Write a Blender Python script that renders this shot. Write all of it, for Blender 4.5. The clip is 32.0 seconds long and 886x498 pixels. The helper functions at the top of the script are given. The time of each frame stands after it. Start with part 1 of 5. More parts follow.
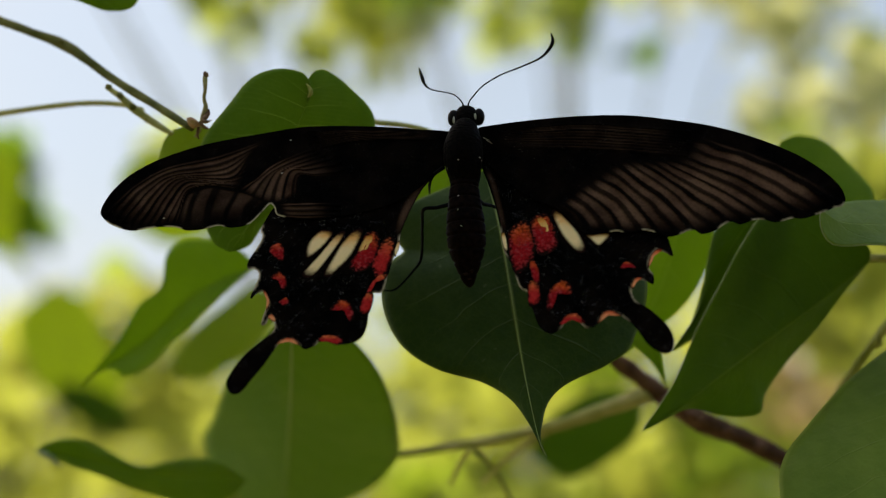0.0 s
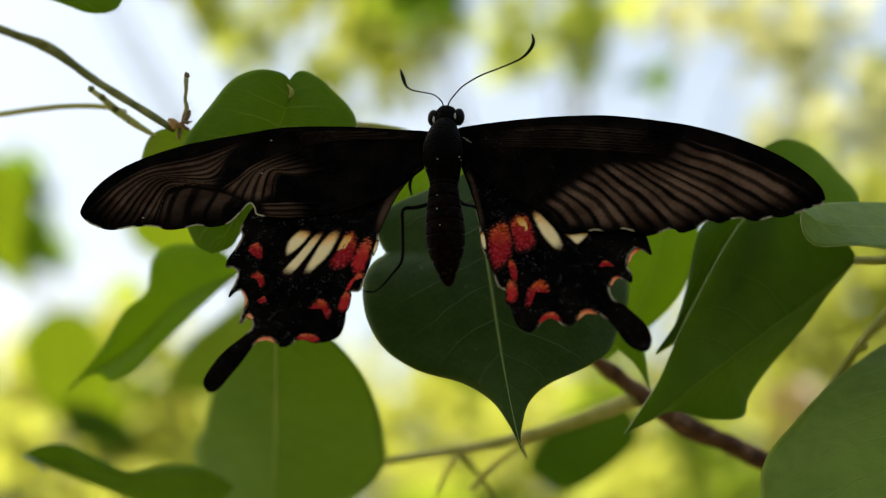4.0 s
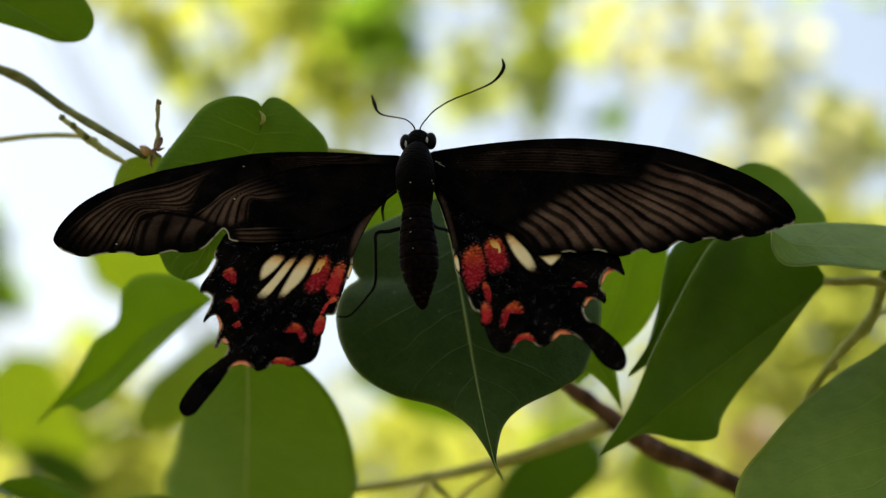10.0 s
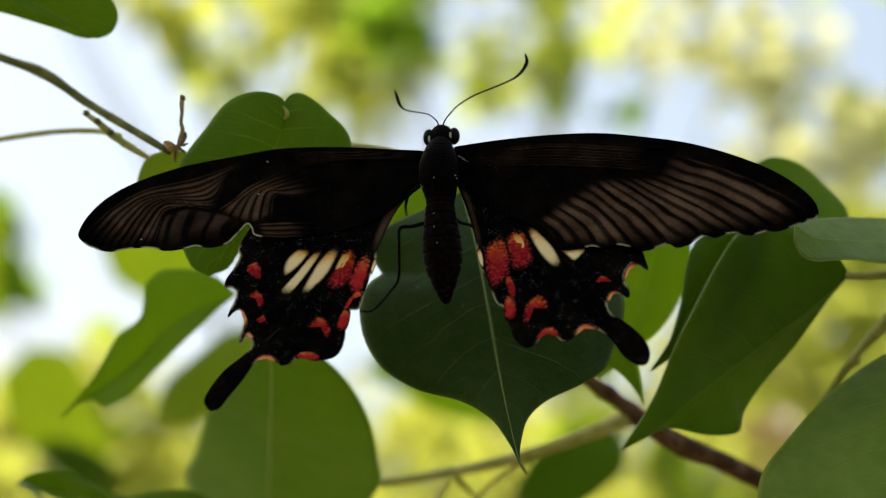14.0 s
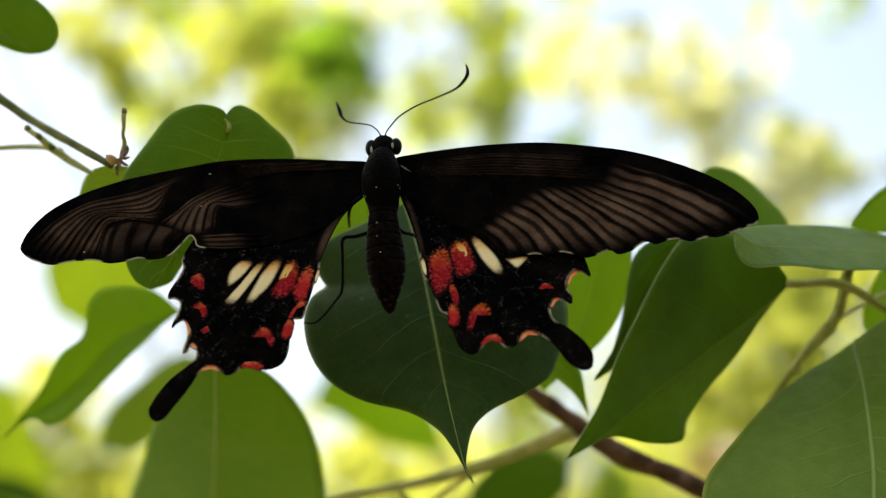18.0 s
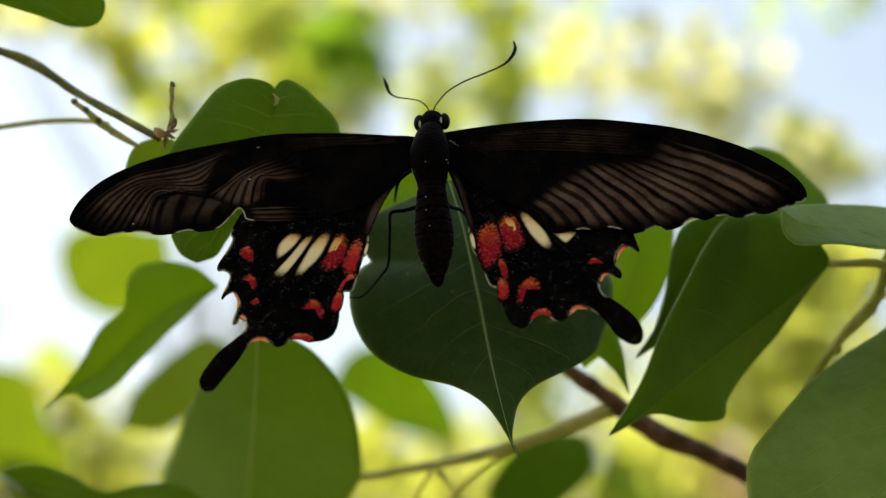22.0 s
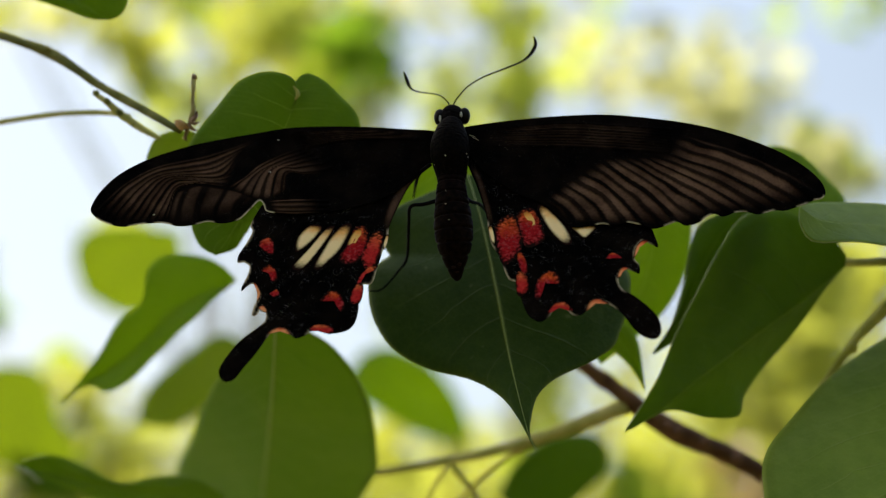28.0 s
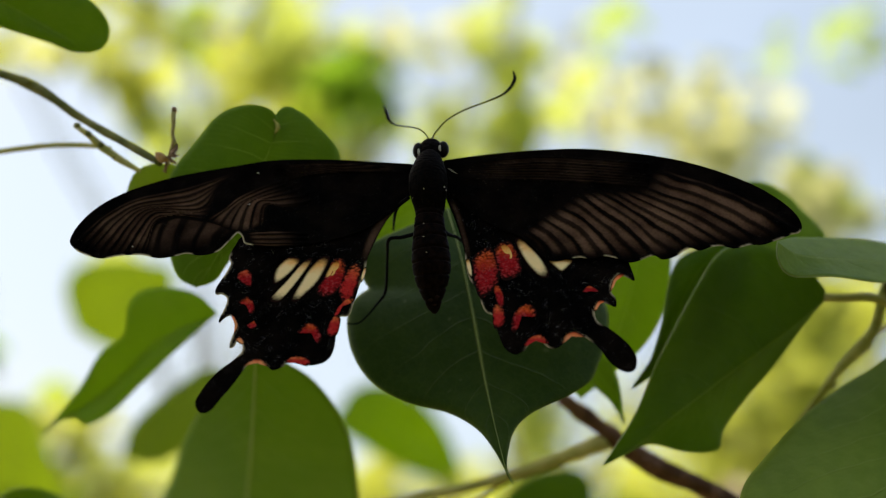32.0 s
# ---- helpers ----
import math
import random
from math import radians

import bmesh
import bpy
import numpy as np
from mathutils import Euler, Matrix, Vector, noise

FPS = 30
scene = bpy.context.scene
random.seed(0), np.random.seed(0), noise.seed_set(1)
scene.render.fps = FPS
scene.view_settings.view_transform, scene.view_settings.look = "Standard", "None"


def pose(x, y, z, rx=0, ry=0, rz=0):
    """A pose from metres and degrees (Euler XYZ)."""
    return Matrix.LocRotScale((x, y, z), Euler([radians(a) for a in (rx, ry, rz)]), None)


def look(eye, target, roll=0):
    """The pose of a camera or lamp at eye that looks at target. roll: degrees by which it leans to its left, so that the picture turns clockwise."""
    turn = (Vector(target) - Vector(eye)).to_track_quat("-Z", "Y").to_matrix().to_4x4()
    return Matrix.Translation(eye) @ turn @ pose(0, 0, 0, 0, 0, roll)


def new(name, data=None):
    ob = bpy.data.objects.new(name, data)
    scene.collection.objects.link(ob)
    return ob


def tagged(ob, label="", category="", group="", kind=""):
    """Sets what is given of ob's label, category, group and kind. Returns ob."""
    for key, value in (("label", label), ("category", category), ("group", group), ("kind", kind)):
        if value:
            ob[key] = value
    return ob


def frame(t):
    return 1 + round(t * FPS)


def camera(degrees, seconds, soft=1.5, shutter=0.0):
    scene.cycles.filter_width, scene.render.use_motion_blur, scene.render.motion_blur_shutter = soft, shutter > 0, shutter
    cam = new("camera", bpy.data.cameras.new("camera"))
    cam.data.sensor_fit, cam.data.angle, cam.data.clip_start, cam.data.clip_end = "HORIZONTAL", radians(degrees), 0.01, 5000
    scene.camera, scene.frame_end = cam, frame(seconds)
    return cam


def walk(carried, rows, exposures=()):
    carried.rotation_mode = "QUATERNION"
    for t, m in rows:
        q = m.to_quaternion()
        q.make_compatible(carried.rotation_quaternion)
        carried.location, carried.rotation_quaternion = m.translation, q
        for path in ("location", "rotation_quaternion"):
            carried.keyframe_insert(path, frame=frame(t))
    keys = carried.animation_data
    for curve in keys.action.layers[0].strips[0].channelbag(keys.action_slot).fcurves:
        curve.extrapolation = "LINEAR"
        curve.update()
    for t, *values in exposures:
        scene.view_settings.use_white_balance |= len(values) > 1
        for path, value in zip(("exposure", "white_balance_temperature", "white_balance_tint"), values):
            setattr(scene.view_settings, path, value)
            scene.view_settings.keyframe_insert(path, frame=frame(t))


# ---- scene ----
from mathutils import kdtree

# ---- camera ----
cam = camera(24, 32.0, soft=1.25)
cam.data.dof.use_dof = True
cam.data.dof.focus_distance = 0.265
cam.data.dof.aperture_fstop = 16.5
ROWS = [
    (0, pose(-0.00133, -0.00074, 1.45743, 99.801, -0.549, 0.374)),
    (0.5, pose(0.00144, -0.00081, 1.45776, 99.673, -0.359, 0.824)),
    (1, pose(0.00017, 0.00017, 1.45742, 99.811, -0.898, 0.473)),
    (1.5, pose(-0.00016, -0.00019, 1.45739, 99.818, -0.982, 0.383)),
    (2, pose(0.00196, -0.00138, 1.45771, 100.210, -1.116, 0.701)),
    (2.5, pose(-0.00042, -0.00026, 1.45462, 101.069, -1.160, 0.111)),
    (3, pose(0.00221, -0.00026, 1.45446, 100.604, -0.704, 0.727)),
    (3.5, pose(0.00298, 0.00051, 1.45394, 100.587, -0.655, 0.791)),
    (5.5, pose(0.00388, -0.00082, 1.45574, 100.171, -0.546, -0.003)),
    (6, pose(0.00196, -0.00114, 1.45759, 99.769, -0.404, -0.427)),
    (6.5, pose(-0.00041, -0.00156, 1.45695, 100.084, -0.294, -0.381)),
    (7, pose(-0.00009, -0.00181, 1.45485, 100.578, -0.440, -0.008)),
    (7.5, pose(0.00344, -0.00208, 1.45311, 100.296, -0.222, -0.644)),
    (8, pose(0.00300, -0.00023, 1.45364, 100.555, -0.228, -0.678)),
    (8.5, pose(0.00165, -0.00047, 1.45244, 101.300, -0.200, -0.863)),
    (9, pose(0.00029, -0.00055, 1.45233, 101.535, -0.008, -0.933)),
    (9.5, pose(-0.00033, -0.00082, 1.45125, 101.954, 0.235, -0.786)),
    (10, pose(0.00093, -0.00009, 1.45127, 101.778, 0.141, -0.318)),
    (10.5, pose(0.00029, 0.00016, 1.45112, 101.788, -0.078, -0.339)),
    (11, pose(-0.00029, -0.00009, 1.45094, 101.804, 0.111, -0.289)),
    (11.5, pose(-0.00124, -0.00045, 1.45199, 101.560, 0.107, -0.363)),
    (12, pose(-0.00126, -0.00036, 1.45194, 101.588, 0.035, -0.164)),
    (12.5, pose(-0.00018, -0.00040, 1.45148, 101.823, 0.008, -0.095)),
    (13, pose(0.00000, 0.00000, 1.45000, 102.000, 0.000, -0.000)),
    (13.5, pose(-0.00001, -0.00073, 1.45061, 101.792, -0.026, 0.097)),
    (14, pose(0.00005, -0.00072, 1.45112, 101.641, 0.093, 0.137)),
    (14.5, pose(0.00083, -0.00067, 1.45244, 101.409, 0.352, 0.307)),
    (16.5, pose(0.00091, -0.00138, 1.44949, 102.748, 0.680, -0.181)),
    (17, pose(-0.00032, -0.00098, 1.44800, 102.855, 0.928, -1.183)),
    (17.5, pose(0.00004, -0.00096, 1.44810, 102.602, 0.948, -1.260)),
    (18, pose(-0.00019, -0.00081, 1.44753, 102.639, 1.011, -1.309)),
    (18.5, pose(-0.00008, -0.00074, 1.44722, 102.619, 1.150, -1.268)),
    (19, pose(-0.00181, -0.00098, 1.44554, 102.848, 1.188, -1.634)),
    (19.5, pose(-0.00131, -0.00120, 1.44592, 102.691, 1.226, -1.456)),
    (20, pose(-0.00304, -0.00086, 1.44495, 102.797, 1.258, -1.688)),
    (20.5, pose(-0.00314, -0.00091, 1.44499, 102.691, 1.185, -1.503)),
    (21, pose(-0.00424, -0.00039, 1.44438, 102.765, 0.970, -1.492)),
    (21.5, pose(-0.00376, -0.00093, 1.44479, 102.550, 0.629, -1.217)),
    (22, pose(-0.00615, -0.00089, 1.44496, 102.486, 0.519, -1.377)),
    (22.5, pose(-0.00656, -0.00108, 1.44540, 102.481, 0.211, -1.371)),
    (23, pose(-0.00594, -0.00167, 1.44589, 102.775, 0.056, -1.317)),
    (23.5, pose(-0.00571, -0.00129, 1.44522, 102.876, -0.096, -1.294)),
    (24, pose(-0.00549, -0.00191, 1.44542, 102.859, 0.152, -1.426)),
    (24.5, pose(-0.00702, -0.00109, 1.44468, 102.787, 0.289, -1.441)),
    (25, pose(-0.00628, -0.00030, 1.44327, 102.543, 0.277, -1.409)),
    (25.5, pose(-0.00559, -0.00037, 1.44313, 102.633, 0.229, -1.281)),
    (27.5, pose(-0.00673, -0.00186, 1.44352, 102.513, -0.142, -1.252)),
    (28, pose(-0.00721, -0.00161, 1.44334, 102.620, -0.078, -1.201)),
    (28.5, pose(-0.00654, -0.00124, 1.44265, 102.946, -0.126, -1.195)),
    (29, pose(-0.00633, -0.00131, 1.44246, 103.044, -0.087, -1.219)),
    (29.5, pose(-0.00609, -0.00152, 1.44193, 103.129, -0.091, -1.187)),
    (30, pose(-0.00481, -0.00154, 1.44225, 103.137, -0.263, -0.995)),
    (30.5, pose(-0.00431, -0.00198, 1.44202, 103.220, -0.197, -0.903)),
    (31, pose(-0.00471, -0.00170, 1.44242, 103.338, -0.202, -1.091)),
    (31.5, pose(-0.00451, -0.00208, 1.44374, 103.273, -0.256, -1.180)),
    (32, pose(-0.00468, -0.00221, 1.44241, 103.696, -0.299, -1.319)),
]
walk(cam, ROWS, exposures=[(t, e, 7600, 8) for t, e in (
    (0, 0.64), (1, 0.94), (2, 1.12), (3, 0.88), (6, 1.44), (7, 0.77), (8, 0.66), (9, 1.09), (10, 1.07), (11, 1.06), (12, 1.06), (13, 1.05), (14, 1.03), (17, 1.00), (18, 1.40), (19, 1.53), (20, 1.49), (21, 1.48), (22, 1.15), (23, 0.95), (24, 0.97), (25, 0.95), (28, 0.97), (29, 0.91), (30, 0.91), (31, 0.90), (32, 0.89))])

# The shrub, the butterfly and the trees are laid out in millimetres to the right, up and away
# from a point 1.45 m over the ground, on a line of sight that rises by 12 degrees.
VIEW = pose(0, 0, 1.45, 12, 0, 0)


def at(u, v, d):
    return VIEW @ Vector((u / 1000, d / 1000, v / 1000))


# ---- light ----
SUN_ELEVATION, SUN_AZIMUTH = 46, 53   # degrees; azimuth counted from +y towards -x
world = bpy.data.worlds.new("sky")
scene.world = world
world.use_nodes = True
wn = world.node_tree.nodes
sky = wn.new("ShaderNodeTexSky")
sky.sky_type = 'NISHITA'
sky.sun_disc = False
sky.sun_elevation = radians(SUN_ELEVATION)
sky.sun_rotation = radians(-SUN_AZIMUTH)
sky.air_density = 0.9
sky.dust_density = 3.4
# A thin, uneven veil of high white cloud over the whole sky.
wl = world.node_tree.links
veil = wn.new("ShaderNodeTexNoise")
veil.inputs["Scale"].default_value, veil.inputs["Detail"].default_value = 5.0, 4.0
wl.new(wn.new("ShaderNodeTexCoord").outputs["Generated"], veil.inputs["Vector"])
share = wn.new("ShaderNodeMapRange")
share.inputs["From Min"].default_value, share.inputs["From Max"].default_value = 0.3, 0.7
share.inputs["To Min"].default_value, share.inputs["To Max"].default_value = 0.15, 0.62
wl.new(veil.outputs["Fac"], share.inputs["Value"])
cloud = wn.new("ShaderNodeMix")
cloud.data_type = 'RGBA'
cloud.inputs[7].default_value = (4.2, 5.5, 7.8, 1.0)
wl.new(share.outputs["Result"], cloud.inputs[0])
wl.new(sky.outputs[0], cloud.inputs[6])
wl.new(cloud.outputs[2], wn["Background"].inputs[0])
wn["Background"].inputs[1].default_value = 0.097
sun = new("sun", bpy.data.lights.new("sun", "SUN"))
sun.data.energy, sun.data.angle, sun.data.color = 4.3, radians(0.6), (1.0, 0.94, 0.84)
sun_way = Vector((-math.sin(radians(SUN_AZIMUTH)) * math.cos(radians(SUN_ELEVATION)),
                  math.cos(radians(SUN_AZIMUTH)) * math.cos(radians(SUN_ELEVATION)), math.sin(radians(SUN_ELEVATION))))
sun.matrix_world = look(sun_way * 30, (0, 0, 0))


# ---- materials ----
class Nodes:
    """A node material in a few short calls."""

    def __init__(self, name):
        self.mat = bpy.data.materials.new(name)
        self.mat.use_nodes = True
        self.tree = self.mat.node_tree
        self.bsdf = self.tree.nodes["Principled BSDF"]
        self.out = self.tree.nodes["Material Output"]

    def put(self, socket, value):
        if isinstance(value, bpy.types.NodeSocket):
            self.tree.links.new(value, socket)
        elif value is not None:
            socket.default_value = (*value, 1.0) if isinstance(value, tuple) and len(value) == 3 and socket.type == 'RGBA' else value

    def add(self, kind, out=0, props=None, **inputs):
        n = self.tree.nodes.new(kind)
        for k, v in (props or {}).items():
            setattr(n, k, v)
        for k, v in inputs.items():
            self.put(n.inputs[int(k[1:])], v)
        return n.outputs[out]

    def math(self, op, a, b=0.0, c=0.0):
        return self.add("ShaderNodeMath", 0, {"operation": op}, i0=a, i1=b, i2=c)

    def mix(self, f, a, b):
        return self.add("ShaderNodeMix", 2, {"data_type": 'RGBA'}, i0=f, i6=a, i7=b)

    def noise(self, scale, detail=3.0, out=0, where=None):
        return self.add("ShaderNodeTexNoise", out, None, i0=where, i2=scale, i3=detail)

    def ramp(self, f, lo, hi):
        return self.add("ShaderNodeMapRange", 0, {"clamp": True, "interpolation_type": 'SMOOTHSTEP'}, i0=f, i1=lo, i2=hi, i3=0.0, i4=1.0)

    def attribute(self, name):
        return self.add("ShaderNodeAttribute", 2, {"attribute_name": name})

    def here(self):
        return self.add("ShaderNodeTexCoord", 3)

    def bump(self, height, strength, distance):
        return self.add("ShaderNodeBump", 0, None, i0=strength, i1=distance, i3=height)

    def set(self, **inputs):
        for k, v in inputs.items():
            self.put(self.bsdf.inputs[k.replace("_", " ")], v)
        return self


def leaf_material(name, deep, fresh, vein, gloss, through_light, glow=(0.30, 0.42, 0.03), veins=0.26, shine=0.4):
    """Leaf blade: mottled green, pale net of veins, a waxy face, and light that passes through."""
    m = Nodes(name)
    uv = m.add("ShaderNodeUVMap", 0, {"uv_map": "blade"})
    sep = m.tree.nodes.new("ShaderNodeSeparateXYZ")
    m.tree.links.new(uv, sep.inputs[0])
    s, t = sep.outputs[0], sep.outputs[1]
    a = m.math('ABSOLUTE', m.math('SUBTRACT', t, 0.5))
    obj = m.here()
    wob = m.math('MULTIPLY', m.noise(90.0, 2.0, 0, obj), 0.10)
    side = m.math('FRACT', m.math('ADD', m.math('MULTIPLY', m.math('SUBTRACT', m.math('ADD', s, wob), m.math('MULTIPLY', a, 0.42)), 9.0), 0.3))
    line = m.ramp(m.math('ABSOLUTE', m.math('SUBTRACT', side, 0.5)), 0.038, 0.0)
    line = m.math('MULTIPLY', line, m.ramp(a, 0.47, 0.2))
    thread = m.math('FRACT', m.math('MULTIPLY', m.math('SUBTRACT', m.math('ADD', s, m.math('MULTIPLY', wob, 0.5)), m.math('MULTIPLY', a, 0.5)), 41.0))
    thread = m.math('MULTIPLY', m.ramp(m.math('ABSOLUTE', m.math('SUBTRACT', thread, 0.5)), 0.16, 0.0), m.ramp(m.noise(240.0, 3.0, 0, obj), 0.38, 0.62))
    rib = m.ramp(a, 0.010, 0.003)
    cells = m.add("ShaderNodeTexVoronoi", 0, {"feature": 'DISTANCE_TO_EDGE'}, i0=obj, i2=900.0)
    net = m.ramp(cells, 0.10, 0.0)
    patch = m.ramp(m.noise(70.0, 4.0, 0, obj), 0.3, 0.72)
    fleck = m.ramp(m.noise(380.0, 5.0, 0, obj), 0.32, 0.68)
    col = m.mix(m.math('ADD', m.math('MULTIPLY', patch, 0.6), m.math('MULTIPLY', fleck, 0.4)), deep, fresh)
    col = m.mix(m.math('MULTIPLY', net, 0.05), col, vein)
    col = m.mix(m.math('MULTIPLY', line, veins), col, vein)
    col = m.mix(m.math('MULTIPLY', thread, veins * 0.22), col, vein)
    col = m.mix(m.math('MULTIPLY', rib, 0.8), col, vein)
    col = m.mix(m.math('MULTIPLY', m.ramp(a, 0.484, 0.497), 0.55), col, vein)
    specks = m.ramp(m.noise(700.0, 2.0, 0, obj), 0.70, 0.78)
    col = m.mix(m.math('MULTIPLY', specks, 0.25), col, (0.30, 0.33, 0.12))
    rough = m.math('ADD', gloss, m.math('MULTIPLY', m.noise(160.0, 4.0, 0, obj), 0.2))
    h = m.math('SUBTRACT', m.math('MULTIPLY', m.noise(500.0, 3.0, 0, obj), 0.4), m.math('ADD', m.math('MULTIPLY', line, 0.5), rib))
    nrm = m.bump(m.math('ADD', h, m.math('MULTIPLY', m.noise(1500.0, 2.0, 0, obj), 0.35)), 0.7, 0.0003)
    m.set(Base_Color=col, Roughness=rough, Normal=nrm, IOR=1.4)
    m.put(m.bsdf.inputs["Specular IOR Level"], shine)
    tr = m.add("ShaderNodeBsdfTranslucent", 0, None, i0=m.mix(0.75, col, glow), i1=nrm)
    mixed = m.add("ShaderNodeMixShader", 0, None, i0=through_light, i1=m.bsdf.outputs[0], i2=tr)
    m.tree.links.new(mixed, m.out.inputs[0])
    return m.mat


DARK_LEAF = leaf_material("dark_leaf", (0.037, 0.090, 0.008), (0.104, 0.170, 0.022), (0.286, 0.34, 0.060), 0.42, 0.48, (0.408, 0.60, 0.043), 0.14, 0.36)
# The butterfly's shade is put into this one: darker green, less light let through.
SHADE_LEAF = leaf_material("shaded_leaf", (0.025, 0.060, 0.004), (0.057, 0.102, 0.012), (0.286, 0.36, 0.066), 0.40, 0.13, (0.245, 0.38, 0.016), 0.13, 0.33)
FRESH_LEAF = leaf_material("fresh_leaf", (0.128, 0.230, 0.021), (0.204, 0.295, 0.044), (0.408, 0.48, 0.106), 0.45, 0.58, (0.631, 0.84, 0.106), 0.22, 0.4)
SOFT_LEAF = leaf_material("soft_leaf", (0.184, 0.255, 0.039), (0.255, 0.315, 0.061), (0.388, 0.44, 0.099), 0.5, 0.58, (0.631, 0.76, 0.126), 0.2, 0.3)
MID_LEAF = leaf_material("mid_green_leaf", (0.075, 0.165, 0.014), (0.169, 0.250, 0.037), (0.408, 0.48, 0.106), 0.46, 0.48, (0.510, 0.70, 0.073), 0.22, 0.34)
VEINED_LEAF = leaf_material("veined_leaf", (0.061, 0.140, 0.014), (0.125, 0.205, 0.028), (0.428, 0.50, 0.113), 0.46, 0.46, (0.428, 0.62, 0.053), 0.85, 0.3)
WAXY_LEAF = leaf_material("waxy_leaf", (0.107, 0.178, 0.019), (0.265, 0.340, 0.061), (0.510, 0.55, 0.128), 0.38, 0.42, (0.510, 0.68, 0.064), 0.34, 0.32)
MIDRIB = Nodes("midrib")
MIDRIB.set(Base_Color=MIDRIB.mix(MIDRIB.ramp(MIDRIB.noise(260.0), 0.3, 0.7), (0.34, 0.42, 0.10), (0.48, 0.54, 0.17)), Roughness=0.5)
MIDRIB = MIDRIB.mat


def bark_material(name, a, b, scale, rough):
    m = Nodes(name)
    obj = m.here()
    stretch = m.add("ShaderNodeMapping", 0, None, i0=obj, i3=(1.0, 1.0, 1.0))
    n1, n2 = m.noise(scale, 5.0, 0, stretch), m.noise(scale * 6, 3.0, 0, stretch)
    col = m.mix(m.ramp(n1, 0.35, 0.65), a, b)
    col = m.mix(m.math('MULTIPLY', m.ramp(n2, 0.62, 0.72), 0.6), col, (0.22, 0.17, 0.11))
    m.set(Base_Color=col, Roughness=rough, Normal=m.bump(m.math('ADD', n1, n2), 0.6, 0.0006))
    m.put(m.bsdf.inputs["Specular IOR Level"], 0.2)
    return m.mat


BROWN_BARK = bark_material("brown_bark", (0.085, 0.036, 0.018), (0.185, 0.086, 0.044), 300.0, 0.75)
GREEN_BARK = bark_material("green_bark", (0.10, 0.105, 0.022), (0.22, 0.20, 0.055), 220.0, 0.7)
OLIVE_BARK = bark_material("olive_bark", (0.27, 0.29, 0.055), (0.43, 0.42, 0.12), 220.0, 0.7)
PALE_BARK = bark_material("pale_bark", (0.41, 0.38, 0.10), (0.57, 0.50, 0.18), 220.0, 0.7)
BUD_SCALE = bark_material("bud_scale", (0.42, 0.22, 0.09), (0.60, 0.36, 0.16), 500.0, 0.6)
DRY_SCALE = bark_material("dry_bud_scale", (0.12, 0.060, 0.036), (0.30, 0.18, 0.11), 600.0, 0.7)
BUD_STALK = bark_material("bud_stalk", (0.36, 0.28, 0.12), (0.56, 0.50, 0.24), 500.0, 0.7)
TRUNK_BARK = bark_material("trunk_bark", (0.20, 0.19, 0.07), (0.30, 0.27, 0.12), 14.0, 0.85)
PALE_EDGE = bark_material("pale_leaf_edge", (0.20, 0.26, 0.12), (0.34, 0.38, 0.22), 300.0, 0.6)
RIM = Nodes("leaf_rim")
RIM.set(Base_Color=RIM.mix(RIM.ramp(RIM.noise(300.0), 0.3, 0.7), (0.22, 0.30, 0.09), (0.36, 0.42, 0.16)), Roughness=0.5)
RIM = RIM.mat


def wing_material():
    """Velvet black scales; the attribute 'ray' holds the share of brown scales and the hindwings' painted fold sheen.
    """
    m = Nodes("wing_scales")
    obj = m.here()
    ray, rim = m.attribute("ray"), m.attribute("rim")
    fine, coarse = m.noise(3500.0, 2.0, 0, obj), m.noise(260.0, 4.0, 0, obj)
    brown = m.mix(m.ramp(coarse, 0.3, 0.7), (0.068, 0.032, 0.019), (0.154, 0.080, 0.048))
    share = m.math('MULTIPLY', ray, m.math('ADD', 0.45, m.math('MULTIPLY', fine, 1.05)))
    black = m.mix(m.ramp(coarse, 0.35, 0.75), (0.0006, 0.0004, 0.0003), (0.0054, 0.0031, 0.0021))
    col = m.mix(share, black, brown)
    dots = m.ramp(m.noise(8800.0, 0.0, 0, obj), 0.66, 0.75)
    col = m.mix(m.math('MULTIPLY', dots, m.math('MULTIPLY', m.attribute("dust"), m.ramp(m.noise(900.0, 2.0, 0, obj), 0.5, 0.68))), col, (0.10, 0.09, 0.088))
    grain = m.math('MULTIPLY', m.ramp(m.noise(5200.0, 0.0, 0, obj), 0.74, 0.80), m.math('MULTIPLY', 0.22, m.ramp(m.noise(330.0, 2.0, 0, obj), 0.50, 0.70)))
    col = m.mix(grain, col, (0.16, 0.13, 0.10))
    col = m.mix(rim, col, (0.52, 0.40, 0.25))
    m.set(Base_Color=col, Roughness=0.62, Normal=m.bump(fine, 0.25, 0.00008), IOR=1.35)
    m.put(m.bsdf.inputs["Specular IOR Level"], 0.01)
    return m.mat


